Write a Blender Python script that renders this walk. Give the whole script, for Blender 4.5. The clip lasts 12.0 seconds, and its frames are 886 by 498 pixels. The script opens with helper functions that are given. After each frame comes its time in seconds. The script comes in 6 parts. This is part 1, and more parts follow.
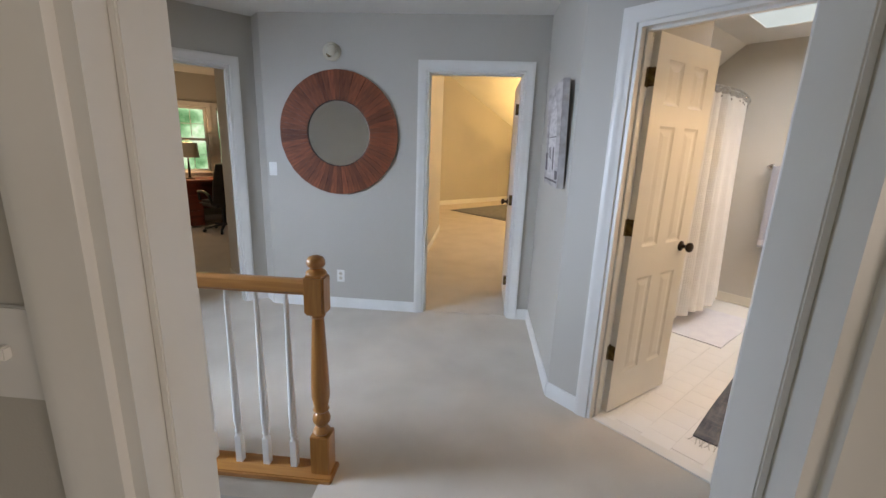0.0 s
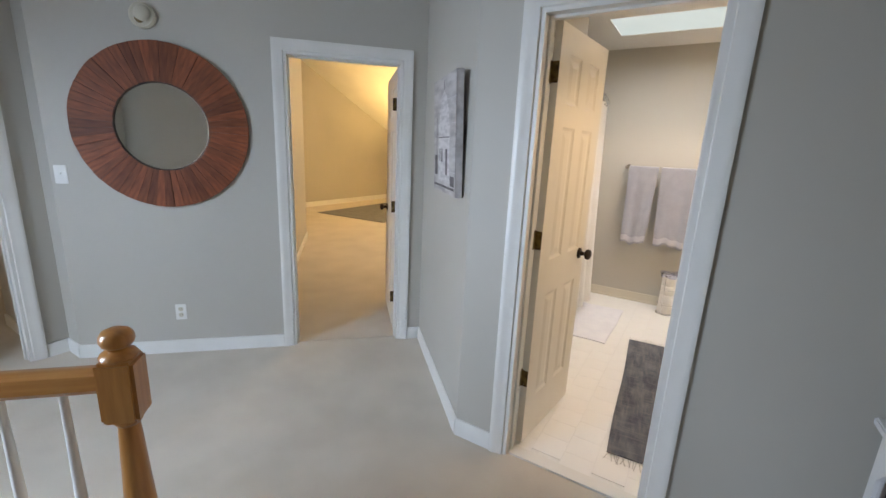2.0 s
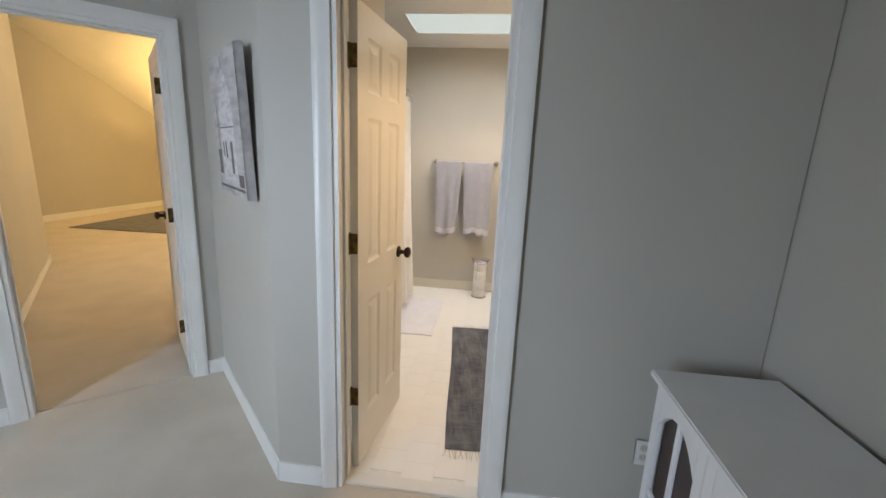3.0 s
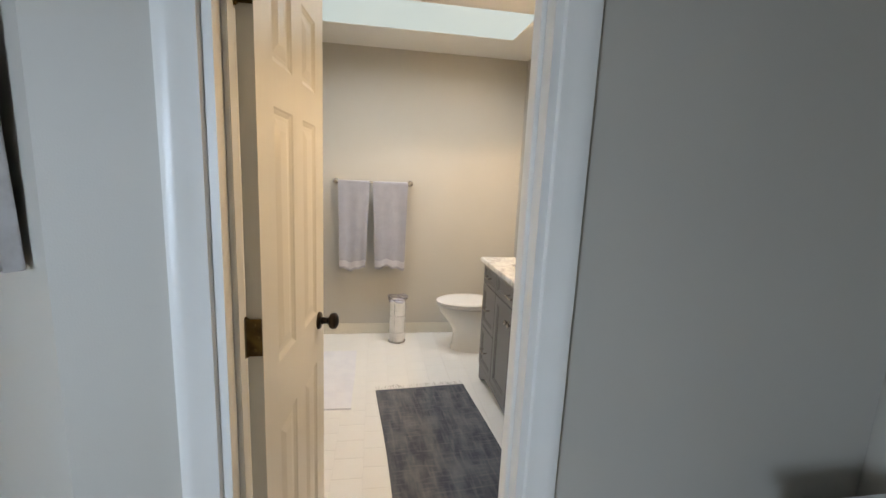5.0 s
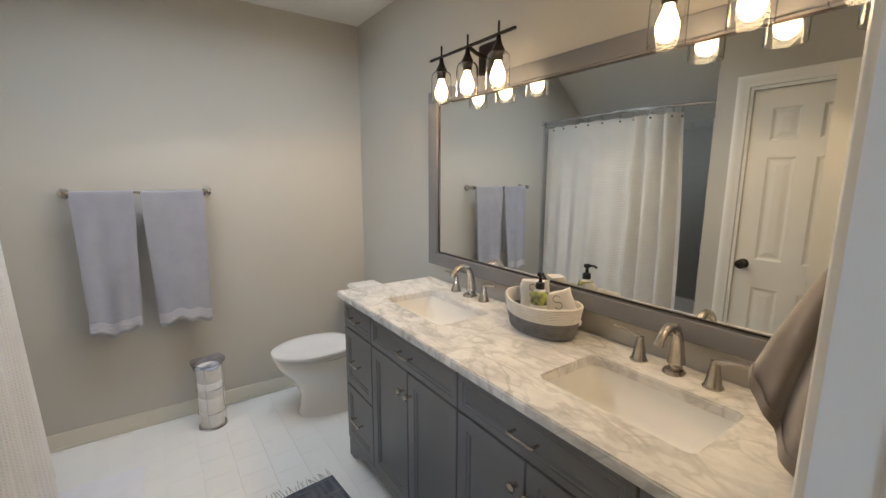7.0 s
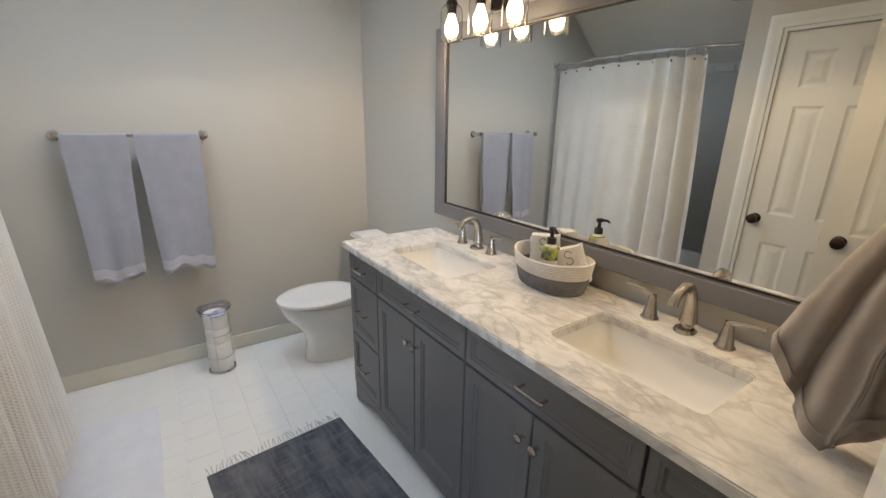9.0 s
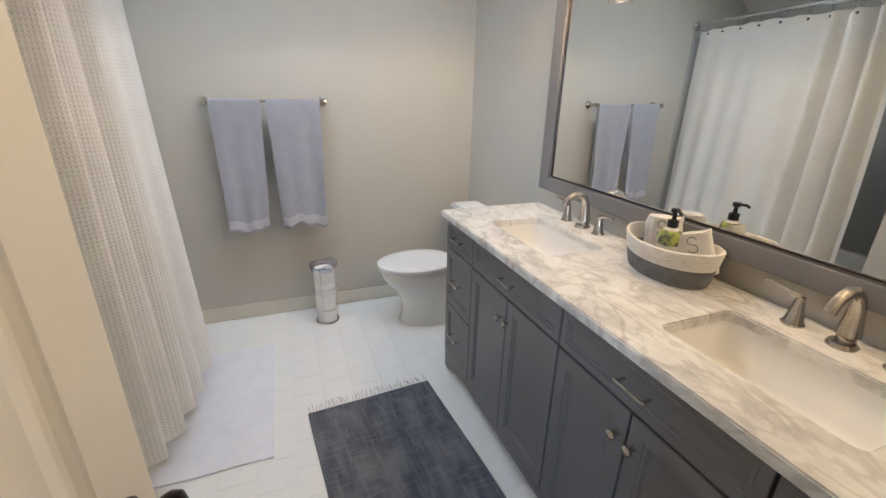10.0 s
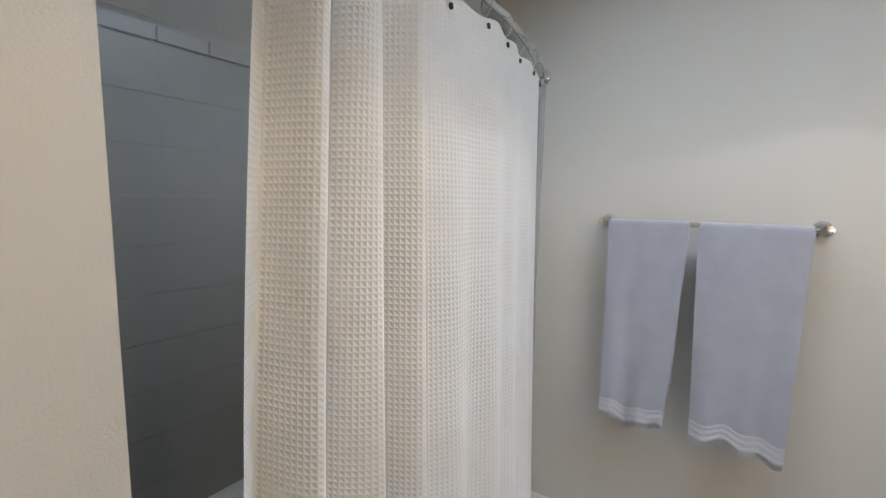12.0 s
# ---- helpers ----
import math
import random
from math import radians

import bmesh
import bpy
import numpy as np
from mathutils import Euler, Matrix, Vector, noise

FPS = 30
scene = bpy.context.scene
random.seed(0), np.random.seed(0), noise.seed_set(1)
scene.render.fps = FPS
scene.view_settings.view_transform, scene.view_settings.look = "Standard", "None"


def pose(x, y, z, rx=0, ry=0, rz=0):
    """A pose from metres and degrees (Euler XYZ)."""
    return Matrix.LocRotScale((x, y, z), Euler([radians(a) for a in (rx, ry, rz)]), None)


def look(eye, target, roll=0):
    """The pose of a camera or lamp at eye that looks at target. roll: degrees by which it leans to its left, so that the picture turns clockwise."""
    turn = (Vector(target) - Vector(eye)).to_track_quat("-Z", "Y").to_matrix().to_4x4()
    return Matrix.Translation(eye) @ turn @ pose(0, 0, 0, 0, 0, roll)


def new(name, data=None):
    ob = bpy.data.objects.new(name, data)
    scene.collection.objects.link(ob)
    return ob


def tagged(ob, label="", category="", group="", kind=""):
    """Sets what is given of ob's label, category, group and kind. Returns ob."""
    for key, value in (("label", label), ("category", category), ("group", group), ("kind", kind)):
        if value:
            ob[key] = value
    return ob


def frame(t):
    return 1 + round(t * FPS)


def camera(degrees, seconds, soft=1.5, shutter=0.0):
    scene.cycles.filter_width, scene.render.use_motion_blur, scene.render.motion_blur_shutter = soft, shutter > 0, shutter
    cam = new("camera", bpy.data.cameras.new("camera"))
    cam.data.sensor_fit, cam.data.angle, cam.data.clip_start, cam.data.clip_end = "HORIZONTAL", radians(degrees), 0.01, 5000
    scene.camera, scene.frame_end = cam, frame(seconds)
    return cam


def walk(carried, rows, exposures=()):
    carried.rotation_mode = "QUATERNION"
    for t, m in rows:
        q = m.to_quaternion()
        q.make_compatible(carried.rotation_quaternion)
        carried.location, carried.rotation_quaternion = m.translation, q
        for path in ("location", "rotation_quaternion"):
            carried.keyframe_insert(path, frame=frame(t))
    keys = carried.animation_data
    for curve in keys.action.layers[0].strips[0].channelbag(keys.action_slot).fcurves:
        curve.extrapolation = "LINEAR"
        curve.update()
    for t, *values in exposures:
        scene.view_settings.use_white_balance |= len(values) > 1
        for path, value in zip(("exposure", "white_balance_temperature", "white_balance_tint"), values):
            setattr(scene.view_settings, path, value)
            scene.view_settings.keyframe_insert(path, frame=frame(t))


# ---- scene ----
cam = camera(93.4, 12.0)
PATH = [
    (0, (0.047, -0.078, 1.478), (1.307, 1.402, 1.004), 2.1),
    (0.5, (0.174, 0.117, 1.489), (1.547, 1.498, 1.033), 2.3),
    (1, (0.24, 0.246, 1.502), (1.67, 1.575, 1.066), 2.3),
    (1.5, (0.279, 0.283, 1.508), (1.79, 1.516, 1.064), 2.6),
    (2, (0.317, 0.313, 1.502), (1.977, 1.326, 1.035), 2.6),
    (2.5, (0.39, 0.346, 1.486), (2.224, 0.988, 1.013), 2.6),
    (3, (0.521, 0.362, 1.488), (2.458, 0.586, 1.045), 2.5),
    (3.2, (0.569, 0.365, 1.487), (2.521, 0.444, 1.058), 2.5),
    (4.8, (1.105, 0.668, 1.463), (3.044, 0.318, 1.121), 2.3),
    (5, (1.238, 0.671, 1.477), (3.182, 0.345, 1.14), 2.6),
    (5.5, (1.539, 0.691, 1.465), (3.475, 0.317, 1.13), 2.6),
    (6, (1.838, 0.734, 1.488), (3.69, 0.089, 1.096), 1.0),
    (6.5, (2.021, 0.703, 1.486), (3.734, -0.233, 1.051), 0.4),
    (7, (2.122, 0.644, 1.495), (3.739, -0.484, 1.158), 0.2),
    (7.2, (2.138, 0.644, 1.507), (3.719, -0.549, 1.228), 0.0),
    (8.8, (2.181, 0.645, 1.525), (3.726, -0.515, 1.011), 0.8),
    (9, (2.182, 0.641, 1.507), (3.749, -0.454, 0.922), 1.0),
    (9.5, (2.189, 0.641, 1.472), (3.834, -0.268, 0.786), 1.2),
    (10, (2.219, 0.624, 1.478), (3.967, -0.046, 0.774), 1.2),
    (10.5, (2.355, 0.613, 1.477), (4.251, 0.303, 0.92), 1.4),
    (11, (2.689, 0.568, 1.489), (4.65, 0.662, 1.106), 0.8),
    (11.5, (3.004, 0.521, 1.473), (4.89, 1.109, 1.16), 0.5),
    (12, (3.274, 0.567, 1.477), (4.889, 1.723, 1.246), 1.1),
]
# the clip's camera brightens the hall and cools its picture in the bathroom
LIGHTNESS = [(0.0, 0.27, 7450, 22), (2.0, 0.3, 7500, 19), (3.0, 0.25, 7650, 18), (5.0, 0.18, 7500, 16), (5.5, 0.05, 8150, 18), (6.0, -0.1, 7800, 18), (6.5, -0.12, 6950, 15), (7.0, -0.25, 6500, 14), (9.0, -0.2, 6300, 14), (9.5, -0.08, 6300, 14), (10.0, -0.06, 6250, 15), (10.5, -0.3, 6000, 14), (11.0, -0.28, 6000, 13), (11.5, -0.18, 6150, 13), (12.0, -0.05, 5950, 13)]
walk(cam, [(t, look(eye, target, roll)) for t, eye, target, roll in PATH], LIGHTNESS)

# ---- world and light ----
world = bpy.data.worlds.new("daylight")
scene.world = world
world.use_nodes = True
wn = world.node_tree.nodes
sky = wn.new("ShaderNodeTexSky")
sky.sky_type, sky.sun_disc = "NISHITA", False
sky.sun_elevation, sky.sun_rotation = radians(28), radians(95)
world.node_tree.links.new(sky.outputs[0], wn["Background"].inputs[0])
wn["Background"].inputs[1].default_value = 0.12


def lamp(name, kind, m, power, colour, size=0.1, size_y=0.0, spread=180):
    data = bpy.data.lights.new(name, kind)
    data.energy, data.color = power, colour
    if kind == "AREA":
        data.shape, data.size, data.size_y = "RECTANGLE", size, size_y or size
        data.spread = radians(spread)
    elif kind == "POINT":
        data.shadow_soft_size = size
    elif kind == "SPOT":
        data.shadow_soft_size, data.spot_size, data.spot_blend = size, radians(spread), 0.18
    else:
        data.angle = size
    ob = new(name, data)
    ob.matrix_world = m
    return ob


DAY = (0.52, 0.73, 1.0)
WARM = (1.0, 0.74, 0.43)
lamp("sun", "SUN", look((20, 2, 20), (0, 0, 9.4)), 2.0, (1.0, 0.95, 0.86), radians(0.5))
# lamps at added, unseen windows of the first room and the stairwell
lamp("first_room_fill", "AREA", look((0.8, -2.80, 1.5), (0.3, 0.3, 0.7)), 19, (1.0, 0.96, 0.88), 1.5, 1.2)
lamp("unseen_stairwell_daylight", "AREA", look((-1.22, 2.99, 1.5), (2.0, 2.2, 0.2)), 50, DAY, 0.74, 1.4, 108)
BULBS = [(3.830, -0.535), (3.633, -0.535), (3.436, -0.535), (2.766, -0.535), (2.571, -0.535), (2.385, -0.535)]
for bx, by in BULBS:
    lamp("bulb_light", "SPOT", pose(bx, by, 1.90), 5.9, WARM, 0.03, spread=180)
lamp("skylight_daylight", "AREA", look((4.29, 0.39, 2.60), (4.29, 0.39, 0)), 27.0, (0.79, 0.90, 1.0), 0.50, 1.40, 155)
# warm fill from an unseen opening added in the office side wall
lamp("office_side_fill", "AREA", look((-1.56, 6.3, 1.5), (3.0, 6.5, 0.9)), 9, (1.0, 0.84, 0.60), 1.3, 1.1)
# unseen bedroom lights: one turned up at the slope, one filling the floor
lamp("bedroom_lamp_up", "AREA", look((8.3, 5.6, 0.80), (8.74, 5.6, 1.80)), 105, (1.0, 0.70, 0.26), 0.25, 0.25, 145)
lamp("bedroom_fill", "POINT", pose(6.0, 3.5, 2.0), 60, (1.0, 0.88, 0.68), 0.12)
lamp("desk_lamp_light", "POINT", pose(1.38, 8.22, 1.30), 10.0, (1.0, 0.72, 0.42), 0.05)

# ---- materials ----


def rgb(c):
    return (c[0], c[1], c[2], 1.0)


def material(name, colour, rough=0.6, metal=0.0, second=None, scale=8.0, mix_from=0.4, mix_to=0.65, bump=0.0, bump_scale=200.0,
             stretch=(1, 1, 1), vary=0.0, coat=0.0, sheen=0.0, detail=5.0):
    """A surface: two colours mixed by noise at one size, relief by noise at another."""
    m = bpy.data.materials.new(name)
    m.use_nodes = True
    nt = m.node_tree
    n, ln = nt.nodes, nt.links
    bs = n["Principled BSDF"]
    bs.inputs["Roughness"].default_value = rough
    bs.inputs["Metallic"].default_value = metal
    bs.inputs["Coat Weight"].default_value = coat
    bs.inputs["Sheen Weight"].default_value = sheen
    tc = n.new("ShaderNodeTexCoord")
    mp = n.new("ShaderNodeMapping")
    mp.inputs["Scale"].default_value = stretch
    ln.new(tc.outputs["Object"], mp.inputs["Vector"])
    second = second or tuple(c * 0.93 for c in colour)
    nz = n.new("ShaderNodeTexNoise")
    nz.inputs["Scale"].default_value = scale
    nz.inputs["Detail"].default_value = detail
    ln.new(mp.outputs[0], nz.inputs["Vector"])
    rp = n.new("ShaderNodeMapRange")
    rp.inputs["From Min"].default_value, rp.inputs["From Max"].default_value = mix_from, mix_to
    ln.new(nz.outputs["Fac"], rp.inputs["Value"])
    mx = n.new("ShaderNodeMix")
    mx.data_type = "RGBA"
    mx.inputs["A"].default_value, mx.inputs["B"].default_value = rgb(colour), rgb(second)
    ln.new(rp.outputs[0], mx.inputs["Factor"])
    out = mx.outputs["Result"]
    if vary:
        oi = n.new("ShaderNodeObjectInfo")
        hs = n.new("ShaderNodeHueSaturation")
        vr = n.new("ShaderNodeMapRange")
        vr.inputs["To Min"].default_value, vr.inputs["To Max"].default_value = 1 - vary, 1 + vary
        ln.new(oi.outputs["Random"], vr.inputs["Value"])
        ln.new(vr.outputs[0], hs.inputs["Value"])
        ln.new(out, hs.inputs["Color"])
        out = hs.outputs[0]
    ln.new(out, bs.inputs["Base Color"])
    if bump:
        bz = n.new("ShaderNodeTexNoise")
        bz.inputs["Scale"].default_value = bump_scale
        bz.inputs["Detail"].default_value = 3.0
        ln.new(mp.outputs[0], bz.inputs["Vector"])
        bp = n.new("ShaderNodeBump")
        bp.inputs["Strength"].default_value = min(1.0, bump)
        bp.inputs["Distance"].default_value = 0.004
        ln.new(bz.outputs["Fac"], bp.inputs["Height"])
        ln.new(bp.outputs[0], bs.inputs["Normal"])
    return m


PAINT = material("greige_wall_paint", (0.50, 0.475, 0.425), 0.55, second=(0.485, 0.46, 0.41), scale=1.4, bump=0.10, bump_scale=260)
CEIL = material("ceiling_paint", (0.80, 0.79, 0.76), 0.8, second=(0.77, 0.76, 0.73), scale=2.0, bump=0.25, bump_scale=120)
TRIM = material("white_trim_paint", (0.80, 0.79, 0.76), 0.32, second=(0.77, 0.76, 0.72), scale=5, bump=0.05, bump_scale=90)
CREAMTRIM = material("cream_bathroom_trim", (0.66, 0.62, 0.53), 0.35, second=(0.63, 0.59, 0.50), scale=4, bump=0.05, bump_scale=80)
DOORP = material("cream_white_door_paint", (0.80, 0.77, 0.70), 0.34, second=(0.77, 0.74, 0.67), scale=4, bump=0.08, bump_scale=60, stretch=(1, 1, 0.15))
CARPET = material("beige_carpet", (0.70, 0.615, 0.51), 0.95, second=(0.60, 0.52, 0.425), scale=3.0, mix_from=0.35, mix_to=0.75, bump=0.9, bump_scale=320, sheen=0.3)
# the stair carpet is set greyer and darker than the hall's
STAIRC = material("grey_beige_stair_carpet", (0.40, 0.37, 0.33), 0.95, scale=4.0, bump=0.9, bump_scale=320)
OAK = material("golden_oak", (0.46, 0.205, 0.055), 0.30, second=(0.33, 0.125, 0.03), scale=9, mix_from=0.3, mix_to=0.8, bump=0.10, bump_scale=70, stretch=(8, 8, 0.6), coat=0.4)
OAKR = material("golden_oak_rail", (0.46, 0.205, 0.055), 0.30, second=(0.33, 0.125, 0.03), scale=9, mix_from=0.3, mix_to=0.8, bump=0.10, bump_scale=70, stretch=(0.6, 8, 8), coat=0.4)
REDWOOD = material("reddish_brown_wood_strip", (0.275, 0.078, 0.032), 0.50, second=(0.125, 0.032, 0.014), scale=7, mix_from=0.3, mix_to=0.72, bump=0.15, bump_scale=50, stretch=(1.2, 7, 7), vary=0.34)
REDWOOD.node_tree.nodes["Principled BSDF"].inputs["Specular IOR Level"].default_value = 0.25
CHERRY = material("cherry_wood", (0.20, 0.035, 0.018), 0.35, second=(0.12, 0.02, 0.012), scale=6, stretch=(0.5, 5, 5), bump=0.05, bump_scale=60)
BRONZE = material("oil_rubbed_bronze", (0.035, 0.026, 0.021), 0.32, 0.85, second=(0.06, 0.042, 0.03), scale=14)
BRASS = material("aged_brass", (0.22, 0.15, 0.055), 0.38, 0.9, second=(0.10, 0.065, 0.03), scale=25)
NICKEL = material("brushed_nickel", (0.56, 0.52, 0.47), 0.26, 1.0, second=(0.50, 0.46, 0.41), scale=40, stretch=(1, 1, 6))
CHROME = material("chrome", (0.75, 0.75, 0.76), 0.10, 1.0)
VANITY = material("grey_cabinet_paint", (0.150, 0.147, 0.150), 0.38, second=(0.138, 0.135, 0.137), scale=4, bump=0.06, bump_scale=70, stretch=(1, 1, 0.2))
MFRAME = material("grey_mirror_frame_paint", (0.185, 0.180, 0.185), 0.34, second=(0.170, 0.165, 0.17), scale=4, bump=0.05, bump_scale=80)
PORC = material("white_porcelain", (0.83, 0.82, 0.79), 0.10, second=(0.82, 0.81, 0.78), scale=3, coat=0.5)
SEATW = material("white_plastic_seat", (0.82, 0.82, 0.82), 0.25, scale=3)
PLASTIC = material("white_plastic", (0.80, 0.79, 0.76), 0.35, scale=6)
IVORY = material("ivory_plastic", (0.62, 0.575, 0.47), 0.4, scale=6)
GREYTOWEL = material("lavender_grey_terry", (0.385, 0.390, 0.445), 0.95, second=(0.355, 0.36, 0.415), scale=14, bump=1.0, bump_scale=420, sheen=0.5)
TOWELBAND = material("woven_towel_band", (0.55, 0.55, 0.59), 0.85, scale=30, bump=0.8, bump_scale=300, stretch=(1, 1, 5))
TAUPE = material("taupe_terry", (0.265, 0.220, 0.186), 0.95, second=(0.225, 0.186, 0.156), scale=12, bump=0.55, bump_scale=700, sheen=0.7)
WHITETOWEL = material("white_terry", (0.82, 0.80, 0.77), 0.95, second=(0.77, 0.75, 0.72), scale=16, bump=1.0, bump_scale=400, sheen=0.3)
BATHMAT = material("white_bath_mat_cotton", (0.87, 0.87, 0.91), 0.95, second=(0.83, 0.83, 0.88), scale=10, bump=1.0, bump_scale=300)
ROPE = material("white_cotton_rope", (0.76, 0.73, 0.68), 0.9, second=(0.69, 0.66, 0.61), scale=30, bump=0.6, bump_scale=240)
ROPEG = material("grey_cotton_rope", (0.225, 0.22, 0.225), 0.9, second=(0.18, 0.175, 0.18), scale=30, bump=0.6, bump_scale=240)
PAPER = material("white_paper", (0.83, 0.82, 0.80), 0.9, scale=20, bump=0.2, bump_scale=150)
BLACKP = material("black_plastic", (0.012, 0.012, 0.013), 0.35, scale=10)
DARKLEATHER = material("dark_brown_leather", (0.022, 0.016, 0.014), 0.42, second=(0.035, 0.026, 0.022), scale=10, bump=0.3, bump_scale=120)
INK = material("grey_thread", (0.10, 0.10, 0.10), 0.8)
LABELM = material("printed_label", (0.42, 0.47, 0.10), 0.5, second=(0.07, 0.08, 0.10), scale=40)
BEDRUG = material("grey_flat_rug", (0.20, 0.20, 0.215), 0.95, second=(0.15, 0.15, 0.165), scale=7, bump=0.8, bump_scale=240)
CABW = material("painted_white_cabinet", (0.80, 0.80, 0.80), 0.35, second=(0.77, 0.77, 0.77), scale=5, bump=0.06, bump_scale=70)
SHADEM = material("linen_lamp_shade", (0.72, 0.64, 0.50), 0.9, second=(0.66, 0.58, 0.45), scale=60, bump=0.3, bump_scale=300)
WALLTILE = material("grey_glazed_wall_tile", (0.36, 0.355, 0.335), 0.24, second=(0.345, 0.34, 0.32), scale=6, vary=0.006)
GROUT = material("grey_grout", (0.42, 0.415, 0.395), 0.9, scale=40, bump=0.3, bump_scale=200)
FLOORTILE = material("white_floor_tile", (0.86, 0.855, 0.835), 0.30, second=(0.82, 0.815, 0.795), scale=3.5, bump=0.04, bump_scale=40, vary=0.008)
FGROUT = material("off_white_grout", (0.835, 0.83, 0.81), 0.85, scale=40)
CANVASEDGE = material("pale_canvas_edge", (0.62, 0.60, 0.60), 0.8, second=(0.45, 0.43, 0.43), scale=14)
# paler than the wall tile: the sky it reflects is put into the colour
CAPTILE = material("cap_tile_sky_sheen", (0.42, 0.415, 0.395), 0.16, second=(0.40, 0.395, 0.375), scale=6, vary=0.03)
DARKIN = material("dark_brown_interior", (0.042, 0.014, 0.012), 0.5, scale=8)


def marble():
    """Pale warm slab with soft grey clouds and wandering veins at two sizes."""
    m = material("white_grey_veined_marble", (0.79, 0.775, 0.74), 0.16, second=(0.60, 0.59, 0.565), scale=6.5, mix_from=0.40, mix_to=0.72, coat=0.3, detail=7.0)
    nt = m.node_tree
    n, ln = nt.nodes, nt.links
    bs = n["Principled BSDF"]
    base = bs.inputs["Base Color"].links[0].from_socket
    tc = n.new("ShaderNodeTexCoord")
    patch = n.new("ShaderNodeTexNoise")
    patch.inputs["Scale"].default_value = 3.2
    patch.inputs["Detail"].default_value = 3.0
    ln.new(tc.outputs["Object"], patch.inputs["Vector"])
    for scale, turn, width, depth, distort in ((3.4, 32, 0.050, 0.80, 1.6), (7.5, -18, 0.060, 0.60, 1.0), (16.0, 12, 0.09, 0.30, 0.6)):
        mp = n.new("ShaderNodeMapping")
        mp.inputs["Rotation"].default_value = (0, 0, radians(turn))
        mp.inputs["Scale"].default_value = (0.75, 1.5, 1.0)
        ln.new(tc.outputs["Object"], mp.inputs["Vector"])
        nz = n.new("ShaderNodeTexNoise")
        nz.inputs["Scale"].default_value = scale
        nz.inputs["Detail"].default_value = 4.0
        nz.inputs["Distortion"].default_value = distort
        ln.new(mp.outputs[0], nz.inputs["Vector"])
        away = n.new("ShaderNodeMath")
        away.operation, away.inputs[1].default_value = "SUBTRACT", 0.5
        ln.new(nz.outputs["Fac"], away.inputs[0])
        size = n.new("ShaderNodeMath")
        size.operation = "ABSOLUTE"
        ln.new(away.outputs[0], size.inputs[0])
        mr = n.new("ShaderNodeMapRange")
        mr.interpolation_type = "SMOOTHSTEP"
        mr.inputs["From Min"].default_value, mr.inputs["From Max"].default_value = 0.0, width
        mr.inputs["To Min"].default_value, mr.inputs["To Max"].default_value = depth, 0.0
        ln.new(size.outputs[0], mr.inputs["Value"])
        fade = n.new("ShaderNodeMath")
        fade.operation = "MULTIPLY"
        ln.new(mr.outputs[0], fade.inputs[0])
        ln.new(patch.outputs["Fac"], fade.inputs[1])
        mx = n.new("ShaderNodeMix")
        mx.data_type = "RGBA"
        mx.inputs["B"].default_value = rgb((0.36, 0.345, 0.325))
        ln.new(fade.outputs[0], mx.inputs["Factor"])
        ln.new(base, mx.inputs["A"])
        base = mx.outputs["Result"]
    ln.new(base, bs.inputs["Base Color"])
    return m


MARBLE = marble()


def woven_rug():
    """A worn flat-weave: dark slate ground with pale scratches along both threads."""
    m = material("slate_flat_weave", (0.075, 0.086, 0.112), 0.95, second=(0.19, 0.195, 0.21), scale=5, mix_from=0.42, mix_to=0.75, bump=0.9, bump_scale=260, stretch=(1, 3, 1))
    nt = m.node_tree
    n, ln = nt.nodes, nt.links
    bs = n["Principled BSDF"]
    base = bs.inputs["Base Color"].links[0].from_socket
    tc = n.new("ShaderNodeTexCoord")
    for stretch, low, high in (((4, 34, 1), 0.50, 0.80), ((40, 5, 1), 0.50, 0.80), ((3, 3, 1), 0.48, 0.80)):
        mp = n.new("ShaderNodeMapping")
        mp.inputs["Scale"].default_value = stretch
        ln.new(tc.outputs["Object"], mp.inputs["Vector"])
        nz = n.new("ShaderNodeTexNoise")
        nz.inputs["Scale"].default_value = 1.6
        nz.inputs["Detail"].default_value = 4.0
        ln.new(mp.outputs[0], nz.inputs["Vector"])
        mr = n.new("ShaderNodeMapRange")
        mr.inputs["From Min"].default_value, mr.inputs["From Max"].default_value = low, high
        mr.inputs["To Max"].default_value = 0.58
        ln.new(nz.outputs["Fac"], mr.inputs["Value"])
        mx = n.new("ShaderNodeMix")
        mx.data_type = "RGBA"
        mx.inputs["B"].default_value = rgb((0.26, 0.25, 0.25))
        ln.new(mr.outputs[0], mx.inputs["Factor"])
        ln.new(base, mx.inputs["A"])
        base = mx.outputs["Result"]
    ln.new(base, bs.inputs["Base Color"])
    return m


RUGM = woven_rug()


